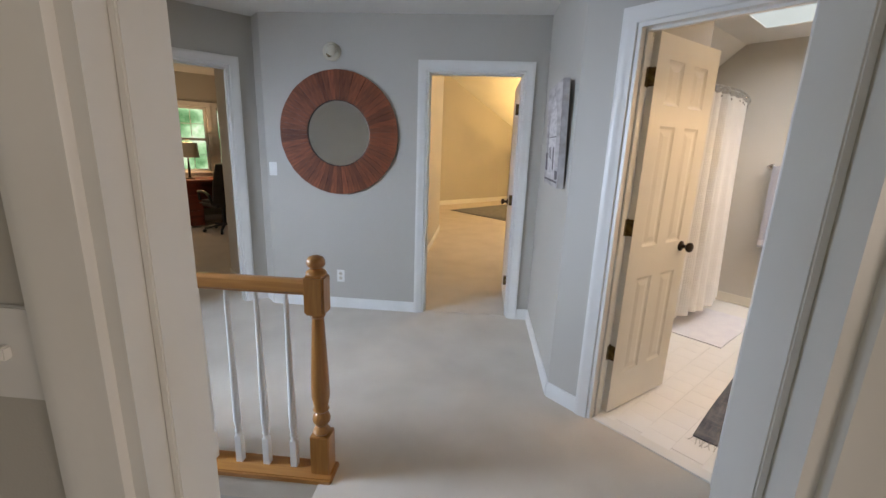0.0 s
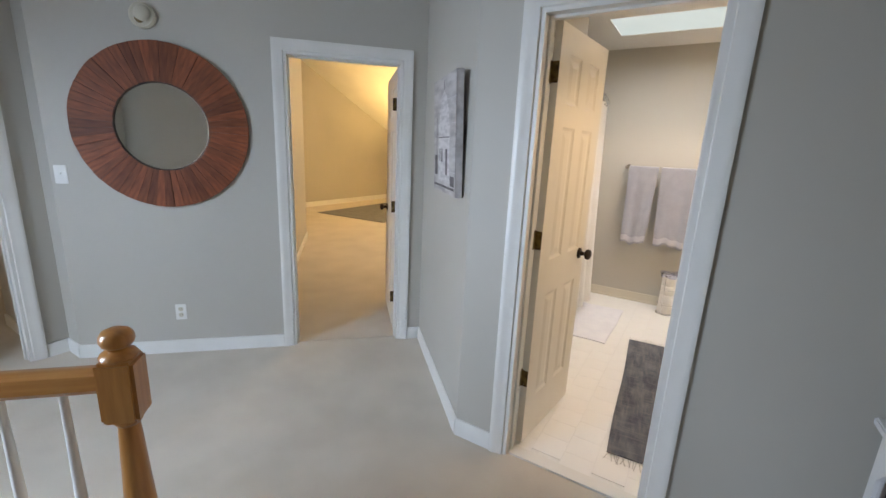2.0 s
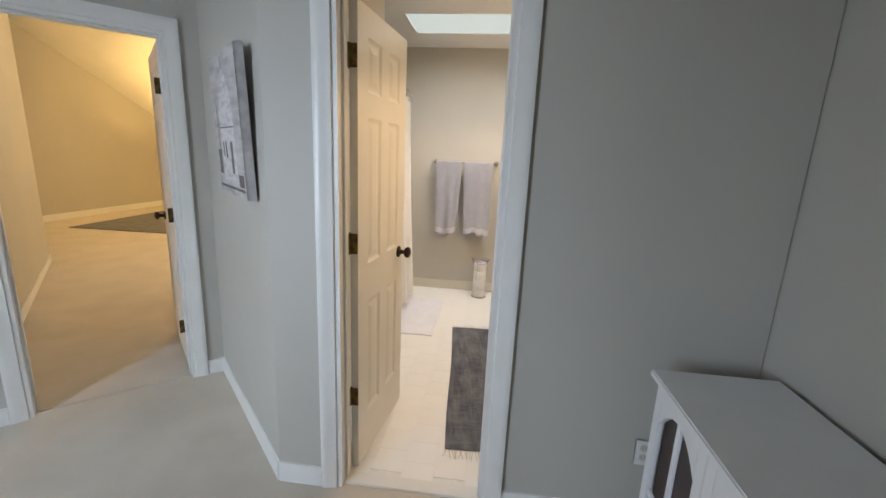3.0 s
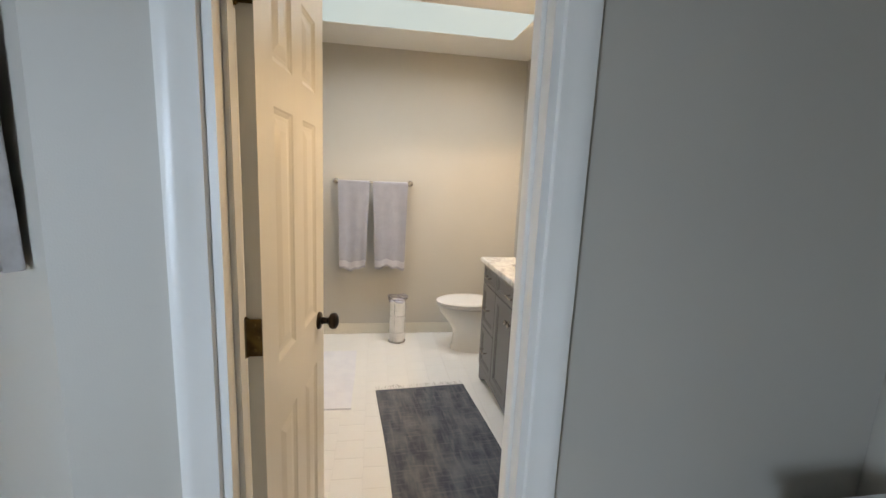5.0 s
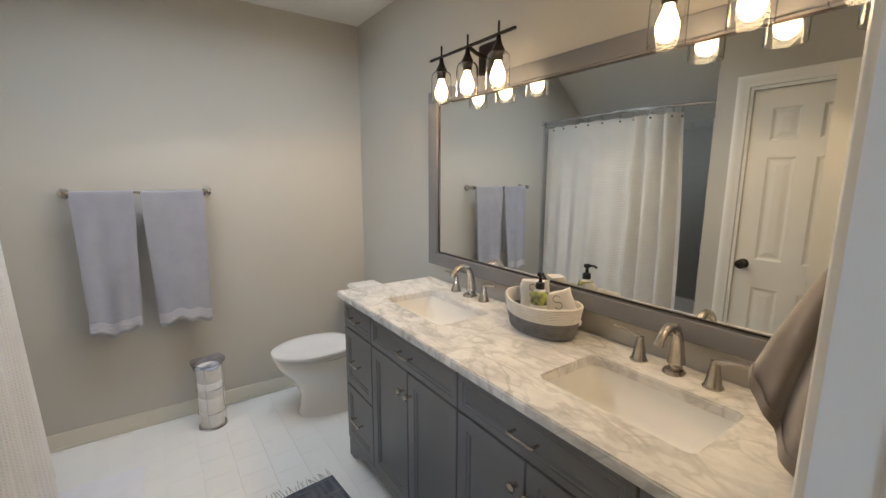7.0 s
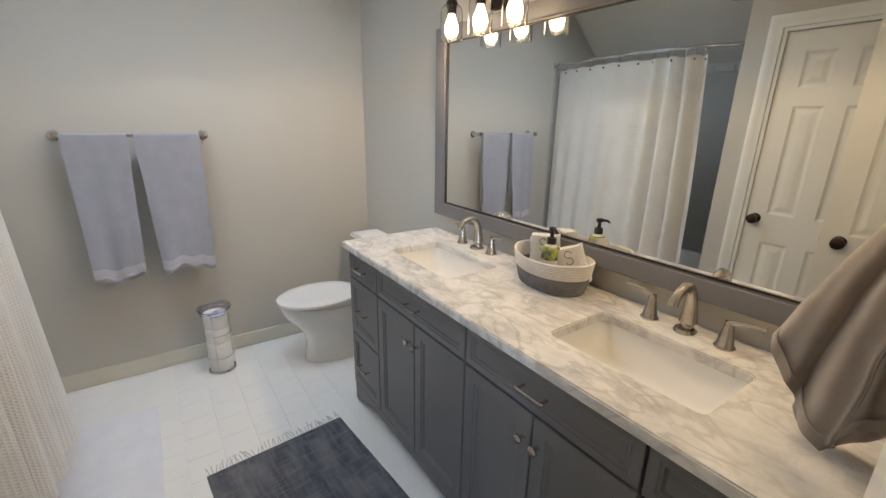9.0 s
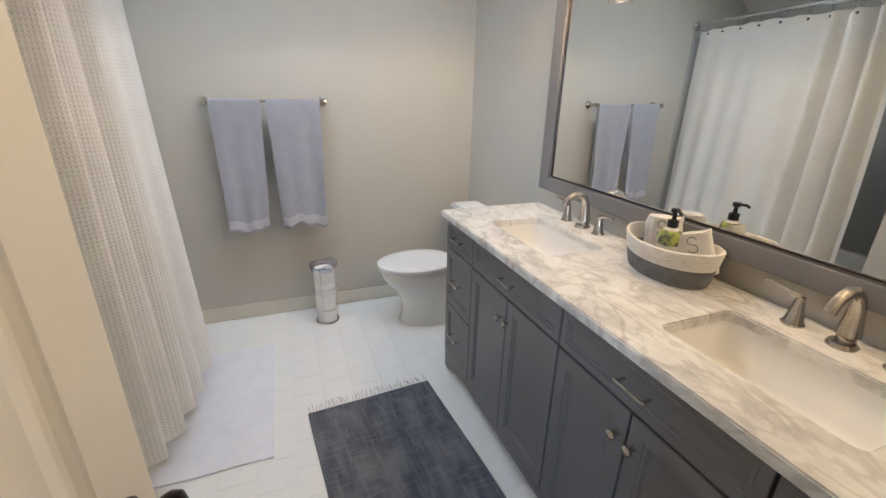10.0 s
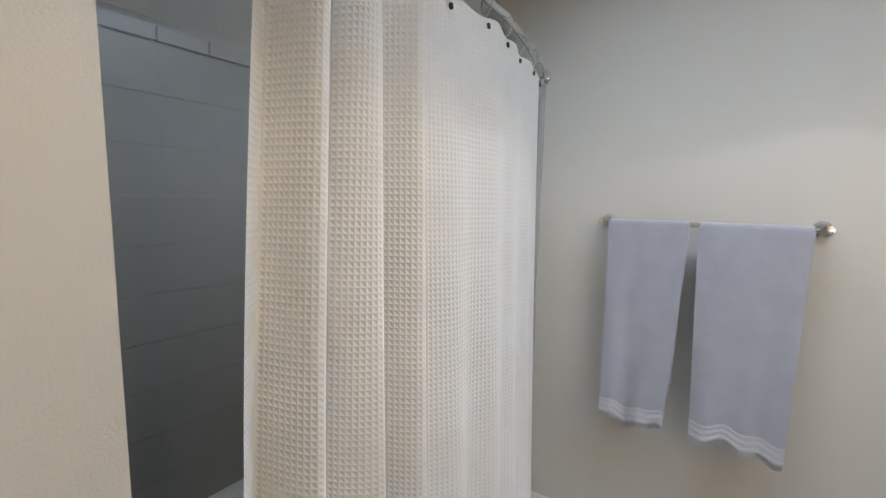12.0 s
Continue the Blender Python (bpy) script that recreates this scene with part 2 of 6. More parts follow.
def waffle():
    """White waffle-weave cotton: square cells in relief, laid by the cloth's own coordinates in metres."""
    m = material("white_waffle_cotton", (0.89, 0.885, 0.87), 0.9, second=(0.83, 0.82, 0.795), scale=6, sheen=0.2)
    nt = m.node_tree
    n, ln = nt.nodes, nt.links
    bs = n["Principled BSDF"]
    uv = n.new("ShaderNodeUVMap")
    uv.uv_map = "cloth"
    sp = n.new("ShaderNodeSeparateXYZ")
    ln.new(uv.outputs[0], sp.inputs[0])
    waves = []
    for axis in ("X", "Y"):
        mu = n.new("ShaderNodeMath")
        mu.operation, mu.inputs[1].default_value = "MULTIPLY", 2 * math.pi / 0.0135
        ln.new(sp.outputs[axis], mu.inputs[0])
        si = n.new("ShaderNodeMath")
        si.operation = "SINE"
        ln.new(mu.outputs[0], si.inputs[0])
        waves.append(si)
    mx = n.new("ShaderNodeMath")
    mx.operation = "MAXIMUM"
    ln.new(waves[0].outputs[0], mx.inputs[0])
    ln.new(waves[1].outputs[0], mx.inputs[1])
    bp = n.new("ShaderNodeBump")
    bp.inputs["Strength"].default_value, bp.inputs["Distance"].default_value = 0.52, 0.0026
    ln.new(mx.outputs[0], bp.inputs["Height"])
    ln.new(bp.outputs[0], bs.inputs["Normal"])
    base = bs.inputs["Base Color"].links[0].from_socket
    # hollows of the weave are tinted down: relief shade put into the colour
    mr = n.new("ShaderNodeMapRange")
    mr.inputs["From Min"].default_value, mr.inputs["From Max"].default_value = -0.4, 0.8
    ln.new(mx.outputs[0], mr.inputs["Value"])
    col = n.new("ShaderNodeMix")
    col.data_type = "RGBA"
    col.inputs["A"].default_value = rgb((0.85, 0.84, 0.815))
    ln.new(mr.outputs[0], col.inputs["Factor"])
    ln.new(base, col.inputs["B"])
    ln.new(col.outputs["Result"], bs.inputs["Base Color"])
    tr = n.new("ShaderNodeBsdfTranslucent")
    tr.inputs[0].default_value = rgb((0.75, 0.72, 0.66))
    ms = n.new("ShaderNodeMixShader")
    ms.inputs[0].default_value = 0.08
    ln.new(bs.outputs[0], ms.inputs[1])
    ln.new(tr.outputs[0], ms.inputs[2])
    ln.new(ms.outputs[0], n["Material Output"].inputs[0])
    return m


WAFFLE = waffle()


def glow(name, colour, strength):
    m = bpy.data.materials.new(name)
    m.use_nodes = True
    bs = m.node_tree.nodes["Principled BSDF"]
    bs.inputs["Base Color"].default_value = rgb((0.8, 0.8, 0.8))
    bs.inputs["Emission Color"].default_value = rgb(colour)
    bs.inputs["Emission Strength"].default_value = strength
    return m


def glassy(name, colour=(1, 1, 1), rough=0.0):
    m = bpy.data.materials.new(name)
    m.use_nodes = True
    bs = m.node_tree.nodes["Principled BSDF"]
    bs.inputs["Base Color"].default_value = rgb(colour)
    bs.inputs["Transmission Weight"].default_value = 1.0
    bs.inputs["Roughness"].default_value = rough
    bs.inputs["IOR"].default_value = 1.45
    return m


BULBM = glow("lit_bulb", (1.0, 0.74, 0.42), 15.0)
GLASS = glassy("clear_glass", (0.98, 0.98, 0.97))
PANE = glassy("window_glass", (0.97, 1.0, 0.98))
THINGLASS = glassy("thin_cabinet_glass", (0.97, 0.96, 0.96))
THINGLASS.node_tree.nodes["Principled BSDF"].inputs["IOR"].default_value = 1.16
SKYPANE = glow("daylit_skylight_pane", (0.60, 0.80, 0.85), 0.62)
SKYPANE.node_tree.nodes["Principled BSDF"].inputs["Base Color"].default_value = rgb((0.2, 0.2, 0.2))
MIRROR = bpy.data.materials.new("silvered_mirror")
MIRROR.use_nodes = True
mb = MIRROR.node_tree.nodes["Principled BSDF"]
mb.inputs["Base Color"].default_value = rgb((0.86, 0.88, 0.87))
mb.inputs["Metallic"].default_value, mb.inputs["Roughness"].default_value = 1.0, 0.012


def foliage_backdrop():
    m = bpy.data.materials.new("sunlit_leaves_beyond_window")
    m.use_nodes = True
    n, ln = m.node_tree.nodes, m.node_tree.links
    tc = n.new("ShaderNodeTexCoord")
    nz = n.new("ShaderNodeTexNoise")
    nz.inputs["Scale"].default_value, nz.inputs["Detail"].default_value = 1.3, 9.0
    ln.new(tc.outputs["Object"], nz.inputs["Vector"])
    cr = n.new("ShaderNodeValToRGB")
    # the backdrop glows by itself: daylight on the leaves is in its colours
    stops = [(0.36, (0.06, 0.20, 0.08)), (0.48, (0.20, 0.46, 0.24)), (0.57, (0.45, 0.78, 0.50)), (0.68, (0.92, 1.0, 0.94))]
    for e in range(2):
        cr.color_ramp.elements.new(0.5)
    for e, (p, c) in zip(cr.color_ramp.elements, stops):
        e.position, e.color = p, rgb(c)
    ln.new(nz.outputs["Fac"], cr.inputs[0])
    em = n.new("ShaderNodeEmission")
    em.inputs[1].default_value = 1.0
    ln.new(cr.outputs[0], em.inputs[0])
    ln.new(em.outputs[0], n["Material Output"].inputs[0])
    return m


LEAVES = foliage_backdrop()


def chapel_print():
    """Weathered grey boards of a printed canvas, in the picture's own x (width) and z (height)."""
    return material("grey_weathered_board_print", (0.58, 0.55, 0.54), 0.75, second=(0.36, 0.335, 0.33), scale=7, mix_from=0.35, mix_to=0.7, stretch=(1, 1, 4), bump=0.15, bump_scale=200)


PRINT = chapel_print()
PRINTDARK = material("dark_print_ink", (0.11, 0.095, 0.10), 0.75, second=(0.17, 0.15, 0.155), scale=20)
PRINTPALE = material("pale_print_ink", (0.68, 0.65, 0.645), 0.75, second=(0.50, 0.475, 0.475), scale=14, stretch=(1, 1, 4))

# ---- shape helpers ----


def finish(bm, angle=38):
    bmesh.ops.recalc_face_normals(bm, faces=bm.faces)
    for fc in bm.faces:
        fc.smooth = True
    for e in bm.edges:
        e.smooth = len(e.link_faces) == 2 and e.calc_face_angle(0) < radians(angle)


def part(name, bm, mat, parent=None, label="", m=None, raw=False):
    """One mesh object from a bmesh, under its thing."""
    if not raw:
        finish(bm)
    me = bpy.data.meshes.new(name)
    bm.to_mesh(me)
    bm.free()
    me.materials.append(mat)
    ob = new(name, me)
    if parent:
        ob.parent = parent
    if m:
        ob.matrix_basis = m
    if label:
        ob["label"] = label
    return ob


def share(ob, m, name=None):
    """Another object on the same mesh, under the same parent."""
    o = ob.copy()
    scene.collection.objects.link(o)
    o.matrix_basis = m
    return o


def thing(name, m, label, category, group="", kind=""):
    e = new(name)
    e.empty_display_size = 0.1
    e.matrix_basis = m
    return tagged(e, label, category, group, kind)


def box(bm, x0, x1, y0, y1, z0, z1, bevel=0.0, seg=2):
    b = bmesh.new()
    bmesh.ops.create_cube(b, size=1.0, matrix=Matrix.LocRotScale(((x0 + x1) / 2, (y0 + y1) / 2, (z0 + z1) / 2), None, (abs(x1 - x0), abs(y1 - y0), abs(z1 - z0))))
    if bevel:
        bmesh.ops.bevel(b, geom=b.edges[:], offset=bevel, segments=seg, affect="EDGES")
    merge(bm, b)
    return bm


def merge(bm, b, m=None):
    me = bpy.data.meshes.new("t")
    b.to_mesh(me)
    b.free()
    if m:
        me.transform(m)
    bm.from_mesh(me)
    bpy.data.meshes.remove(me)


def boxes(*rows, bevel=0.0):
    bm = bmesh.new()
    for r in rows:
        box(bm, *r, bevel=bevel)
    return bm


def lathe(profile, n=24, bm=None, m=None, close=True):
    """A turned shape round z, from (radius, height) pairs."""
    b = bmesh.new()
    rings = []
    for r, z in profile:
        rings.append([b.verts.new((r * math.cos(2 * math.pi * i / n), r * math.sin(2 * math.pi * i / n), z)) for i in range(n)])
    for a, c in zip(rings, rings[1:]):
        for i in range(n):
            b.faces.new((a[i], a[(i + 1) % n], c[(i + 1) % n], c[i]))
    if close:
        for ring in (rings[0], rings[-1]):
            b.faces.new(ring)
    bm = bm or bmesh.new()
    merge(bm, b, m)
    return bm


def tube(points, r, n=10, bm=None, radii=None):
    """A round bar along points."""
    b = bmesh.new()
    pts = [Vector(p) for p in points]
    rings = []
    for i, p in enumerate(pts):
        d = (pts[min(i + 1, len(pts) - 1)] - pts[max(i - 1, 0)]).normalized()
        u = d.cross(Vector((0, 0, 1)))
        if u.length < 0.05:
            u = d.cross(Vector((1, 0, 0)))
        u.normalize()
        v = d.cross(u)
        rr = radii[i] if radii else r
        rings.append([b.verts.new(p + rr * (math.cos(2 * math.pi * k / n) * u + math.sin(2 * math.pi * k / n) * v)) for k in range(n)])
    for a, c in zip(rings, rings[1:]):
        for k in range(n):
            b.faces.new((a[k], a[(k + 1) % n], c[(k + 1) % n], c[k]))
    b.faces.new(rings[0])
    b.faces.new(rings[-1])
    bm = bm or bmesh.new()
    merge(bm, b)
    return bm


def prism(poly, z0, z1, bm=None):
    """A flat slab from a plan outline."""
    b = bmesh.new()
    low = [b.verts.new((x, y, z0)) for x, y in poly]
    top = [b.verts.new((x, y, z1)) for x, y in poly]
    b.faces.new(low)
    b.faces.new(top)
    for i in range(len(poly)):
        j = (i + 1) % len(poly)
        b.faces.new((low[i], low[j], top[j], top[i]))
    bm = bm or bmesh.new()
    merge(bm, b)
    return bm


def sheet(nu, nv, f, thick=0.0, uv=False):
    """A cloth from f(u, v) -> point, u and v from 0 to 1; thick gives it a back face."""
    b = bmesh.new()
    rows = [[b.verts.new(f(i / nu, j / nv)) for i in range(nu + 1)] for j in range(nv + 1)]
    for j in range(nv):
        for i in range(nu):
            b.faces.new((rows[j][i], rows[j][i + 1], rows[j + 1][i + 1], rows[j + 1][i]))
    if thick:
        bmesh.ops.recalc_face_normals(b, faces=b.faces)
        bmesh.ops.solidify(b, geom=b.faces[:], thickness=thick)
    return b


def along(p0, p1, z=0.0):
    """The frame of a wall from p0 to p1: x along it, y out of its seen face (to the left of the way), z up."""
    d = Vector((p1[0] - p0[0], p1[1] - p0[1], 0)).normalized()
    n = Vector((-d.y, d.x, 0))
    return Matrix(((d.x, n.x, 0, p0[0]), (d.y, n.y, 0, p0[1]), (0, 0, 1, z), (0, 0, 0, 1)))


def length(p0, p1):
    return math.hypot(p1[0] - p0[0], p1[1] - p0[1])


def wall(name, p0, p1, top, thick=0.115, openings=(), label="greige painted plaster wall", over0=0.0, over1=0.0, base=0.0, mat=None):
    """A wall whose seen face runs from p0 to p1 with the room to the left; openings: (from, to, sill, head) along it."""
    L = length(p0, p1)
    bm = bmesh.new()
    cuts = sorted(openings)
    s = -over0
    for a, b, lo, hi in cuts:
        box(bm, s, a, -thick, 0, base, top)
        if lo > 0.01:
            box(bm, a, b, -thick, 0, base, lo)
        if hi < top:
            box(bm, a, b, -thick, 0, hi, top)
        s = b
    box(bm, s, L + over1, -thick, 0, base, top)
    ob = part(name, bm, mat or PAINT, m=along(p0, p1), raw=True)
    return tagged(ob, label, "wall", kind="structure")


CASING = [(0.0, 0.004), (0.004, 0.010), (0.016, 0.012), (0.030, 0.014), (0.046, 0.020), (0.062, 0.021), (0.071, 0.018), (0.072, 0.0)]
BASE = [(0.0, 0.0), (0.014, 0.0), (0.014, 0.070), (0.010, 0.080), (0.008, 0.092), (0.0, 0.094)]


def casing(w, h, bm, depth0=0.0, flip=1):
    """Mitred door trim round an opening w by h, on the face y = depth0."""
    b = bmesh.new()
    prof = [(0.0, 0.0)] + CASING
    rings = [[], [], [], []]
    for u, v in prof:
        y = depth0 + flip * v
        rings[0].append(b.verts.new((-u, y, 0.0)))
        rings[1].append(b.verts.new((-u, y, h + u)))
        rings[2].append(b.verts.new((w + u, y, h + u)))
        rings[3].append(b.verts.new((w + u, y, 0.0)))
    for a, c in zip(rings, rings[1:]):
        for i in range(len(prof)):
            j = (i + 1) % len(prof)
            b.faces.new((a[i], a[j], c[j], c[i]))
    b.faces.new(rings[0])
    b.faces.new(rings[3])
    merge(bm, b)


def door_frame(name, m, w, h, thick, label, stop=None, both=True):
    """Jambs, stop and casings of a doorway; m: frame at the opening's foot on the seen face, thick: the wall behind it."""
    root = thing(name, m, label, "door frame", kind="structure")
    bm = bmesh.new()
    t = 0.018
    box(bm, -0.002, t, -thick - 0.001, 0.001, 0, h)
    box(bm, w - t, w + 0.002, -thick - 0.001, 0.001, 0, h)
    box(bm, t, w - t, -thick - 0.001, 0.001, h - t, h + 0.002)
    part("jamb", bm, TRIM, root)
    if stop is not None:
        bm = bmesh.new()
        box(bm, t, t + 0.011, stop - 0.035, stop, 0, h - t, 0.002)
        box(bm, w - t - 0.011, w - t, stop - 0.035, stop, 0, h - t, 0.002)
        box(bm, t + 0.011, w - t - 0.011, stop - 0.035, stop, h - t - 0.011, h - t, 0.002)
        part("door_stop", bm, TRIM, root)
    bm = bmesh.new()
    casing(w, h, bm)
    part("casing", bm, TRIM, root, "white moulded door casing")
    if both:
        bm = bmesh.new()
        casing(w, h, bm, -thick, -1)
        part("casing", bm, TRIM, root, "white moulded door casing")
    return root


def baseboard(p0, p1, s0=0.0, s1=None, shoe=False):
    L = length(p0, p1)
    s1 = L if s1 is None else s1
    b = bmesh.new()
    a = [b.verts.new((s0, y, z)) for y, z in BASE]
    c = [b.verts.new((s1, y, z)) for y, z in BASE]
    for i in range(len(BASE)):
        j = (i + 1) % len(BASE)
        b.faces.new((a[i], a[j], c[j], c[i]))
    b.faces.new(a)
    b.faces.new(c)
    if shoe:
        box(b, s0, s1, 0.0145, 0.026, 0.0, 0.017, 0.004)
    ob = part("baseboard", b, TRIM, m=along(p0, p1))
    return tagged(ob, "white painted wooden baseboard along the wall", "baseboard", kind="structure")


def knob(parent, x, y0, z, side, mat=BRONZE):
    """A round door knob with its rose; side: +1 or -1 along y."""
    prof = [(0.0, 0.0), (0.031, 0.0), (0.031, 0.006), (0.026, 0.010), (0.013, 0.012), (0.011, 0.030), (0.015, 0.036), (0.026, 0.042), (0.030, 0.052), (0.028, 0.062), (0.018, 0.069), (0.0, 0.071)]
    part("knob", lathe(prof, 20, close=False), mat, parent, "dark oil-rubbed bronze knob", m=pose(x, y0, z, -90 * side))


def six_panel_door(name, m, w, h, label, knob_x, knob_sides=(1, -1), kind="structure", knob_z=0.945):
    """A moulded six-panel leaf, x from its hinge, y through its thickness (0 to -0.035)."""
    T = 0.035
    root = thing(name, m, label, "door", kind=kind)
    st, mid = 0.105, 0.095
    pw = (w - 2 * st - mid) / 2
    rows = [(0.23, 0.80), (0.98, 1.61), (1.71, h - 0.11)]
    bm = bmesh.new()
    box(bm, 0, w, -T + 0.008, -0.008, 0, h)
    for y0, y1 in ((-0.008, 0.0), (-T, -T + 0.008)):
        box(bm, 0, st, y0, y1, 0, h)
        box(bm, w - st, w, y0, y1, 0, h)
        zs = [(0, rows[0][0]), (rows[0][1], rows[1][0]), (rows[1][1], rows[2][0]), (rows[2][1], h)]
        for z0, z1 in zs:
            box(bm, st, w - st, y0, y1, z0, z1)
        for z0, z1 in rows:
            box(bm, st + pw, st + pw + mid, y0, y1, z0, z1)
    part("leaf", bm, DOORP, root, raw=True)
    for z0, z1 in rows:
        protos = {}
        for x0 in (st, st + pw + mid):
            for side in (1, -1):
                key = (z0, side)
                mm = pose(x0, 0 if side == 1 else -T, z0)
                if key not in protos:
                    b = bmesh.new()
                    hh = z1 - z0
                    rings = []
                    for ins, dep in ((0.0, 0.0), (0.004, -0.003), (0.014, -0.0075), (0.024, -0.0075), (0.050, -0.002), (0.054, -0.002)):
                        d = dep * side
                        rings.append([b.verts.new(p) for p in ((ins, d, ins), (pw - ins, d, ins), (pw - ins, d, hh - ins), (ins, d, hh - ins))])
                    for a, c in zip(rings, rings[1:]):
                        for i in range(4):
                            b.faces.new((a[i], a[(i + 1) % 4], c[(i + 1) % 4], c[i]))
                    b.faces.new(rings[-1])
                    for fc in b.faces:
                        fc.normal_update()
                    bmesh.ops.recalc_face_normals(b, faces=b.faces)
                    if b.faces[-1:] and (b.faces[:][-1].normal.y * side) < 0:
                        bmesh.ops.reverse_faces(b, faces=b.faces[:])
                    protos[key] = part("panel", b, DOORP, root, m=mm, raw=True)
                else:
                    share(protos[key], mm)
    for side in knob_sides:
        knob(root, knob_x, 0 if side == 1 else -T, knob_z, side)
    bm = boxes((w - 0.0005, w + 0.0012, -T / 2 - 0.011, -T / 2 + 0.011, knob_z - 0.028, knob_z + 0.028))
    part("latch_plate", bm, BRONZE, root, "dark latch plate")
    return root


def hinge(m, label="aged brass butt hinge"):
    """A butt hinge: knuckle along z, leaf along +x on the jamb, leaf along +y on the door's edge."""
    root = thing("door_hinge", m, label, "hinge", "door hinges")
    b = bmesh.new()
    for k in range(5):
        lathe([(0.0065, -0.044 + k * 0.0178), (0.0065, -0.044 + k * 0.0178 + 0.0168)], 12, b)
    lathe([(0.003, -0.048), (0.003, 0.048)], 8, b)
    part("knuckle", b, BRASS, root)
    part("hinge_leaf", boxes((0.0, 0.034, -0.0012, 0.0012, -0.044, 0.044), bevel=0.0006), BRASS, root)
    part("hinge_leaf", boxes((0.0025, 0.0045, 0.002, 0.034, -0.044, 0.044), bevel=0.0006), BRASS, root)
    for zz in (-0.03, 0.0, 0.03):
        part("screw", lathe([(0.0, 0.0), (0.0042, 0.0), (0.0035, 0.0012), (0.0, 0.0016)], 10, close=False), BRASS, root, m=pose(0.0045, 0.018 if zz else 0.025, zz, 0, 90, 0))
        part("screw", lathe([(0.0, 0.0), (0.0042, 0.0), (0.0035, 0.0012), (0.0, 0.0016)], 10, close=False), BRASS, root, m=pose(0.020 if zz else 0.026, 0.0012, zz, -90))
    return root


# ---- the plan ----
HC, BC = 2.48, 2.54                    # ceilings of hall and bathroom
DW, BW = 2.065, 2.18                   # the bathroom door's wall: hall face, bathroom face
VY, TX, CY = -0.665, 5.06, 1.15        # vanity wall, towel wall, linen door's wall
DIAG0, DIAG1 = (DW, 1.245), (2.91, 2.09)
MIR0, MIR1 = (2.91, 2.09), (1.255, 3.745)
OFFY, OFFX = 3.93, (0.289, 1.058)
LEFT0, LEFT1 = (0.20, 3.93), (-1.525, 2.205)
C0 = 0.68                              # first doorway's wall: x + y = C0
FD0, FD1 = (0.128, 0.552), (0.652, 0.028)

# hall walls
wall("wall_bath_door", (DW, -0.66), (DW, 1.245), HC, BW - DW, [(0.976, 1.630, 0, 2.06)], "greige hall wall with the bathroom doorway")
wall("wall_picture", DIAG0, DIAG1, HC, 0.10, label="angled greige hall wall with the canvas print")
mir_len = length(MIR0, MIR1)
BD = (0.172, 0.955)                    # bedroom doorway along the mirror wall
wall("wall_mirror", MIR0, MIR1, 3.6, 0.115, [(BD[0], BD[1], 0, 2.075)], "greige hall wall with the round mirror", over0=0.02)
wall("wall_return", (1.255, 3.745), (1.255, OFFY), HC, 0.10, label="narrow greige wall return beside the office door")


def wall_y(name, x0, x1, y, top, thick, openings, label, out=-1, base=0.0):
    """A wall along x whose seen face at y looks along out (-1 or +1); openings (x0, x1, sill, head)."""
    bm = bmesh.new()
    ya, yb = (y, y + thick) if out < 0 else (y - thick, y)
    s = x0
    for a, b, lo, hi in sorted(openings):
        box(bm, s, a, ya, yb, base, top)
        if lo > 0.01:
            box(bm, a, b, ya, yb, base, lo)
        if hi < top:
            box(bm, a, b, ya, yb, hi, top)
        s = b
    box(bm, s, x1, ya, yb, base, top)
    return tagged(part(name, bm, PAINT, raw=True), label, "wall", kind="structure")


def wall_x(name, y0, y1, x, top, thick, openings, label, out=-1, base=0.0):
    bm = bmesh.new()
    xa, xb = (x, x + thick) if out < 0 else (x - thick, x)
    s = y0
    for a, b, lo, hi in sorted(openings):
        box(bm, xa, xb, s, a, base, top)
        if lo > 0.01:
            box(bm, xa, xb, a, b, base, lo)
        if hi < top:
            box(bm, xa, xb, a, b, hi, top)
        s = b
    box(bm, xa, xb, s, y1, base, top)
    return tagged(part(name, bm, PAINT, raw=True), label, "wall", kind="structure")


wall_y("wall_office_door", 0.20, 1.255, OFFY, HC + 0.15, 0.115, [(OFFX[0], OFFX[1], 0, 2.075)], "greige hall wall with the office doorway")
left_len = length(LEFT0, LEFT1)
# second opening: an unseen window added for the stairwell lamp
wall("wall_left", LEFT0, LEFT1, HC, 0.12, [(0.34, 1.10, 0, 2.055), (1.30, 2.05, 0.70, 2.20)], "angled greige hall wall beyond the stairwell", base=-2.8)
# the first doorway's wall, seen from the room the walk starts in and from the hall
w0a, w0b = (0.825, -0.145), (-1.525, 2.205)
w0len = length(w0a, w0b)
fd_s = (length(w0a, FD1), length(w0a, FD0))
wall("wall_first_door", w0b, w0a, HC, 0.12, [(w0len - fd_s[1], w0len - fd_s[0], 0, 2.055)], "greige wall with the first doorway", base=-0.0)
wall_x("wall_cabinet_side", -0.66, -0.145, 0.825, HC, 0.12, [], "greige hall wall beside the white cabinet", out=1)
wall_y("wall_vanity", 0.70, TX + 0.12, VY, 2.75, 0.115, [], "greige painted wall behind the vanity", out=1)
# bathroom walls
wall_x("wall_towel", VY - 0.115, 2.17, TX, 2.75, 0.12, [], "greige painted bathroom wall with the towel bar")
wall_y("wall_linen_door", BW, 3.44, CY, BC + 0.1, 0.10, [(2.625, 3.25, 0, 2.045)], "greige bathroom wall with the linen door")
wall_x("wall_tub_end", CY + 0.10, 2.05, 3.44, BC + 0.1, 0.10, [], "greige wall at the foot of the tub", out=1)
wall_y("wall_tub_back", 3.34, TX, 2.05, BC + 0.1, 0.12, [], "wall behind the tub")
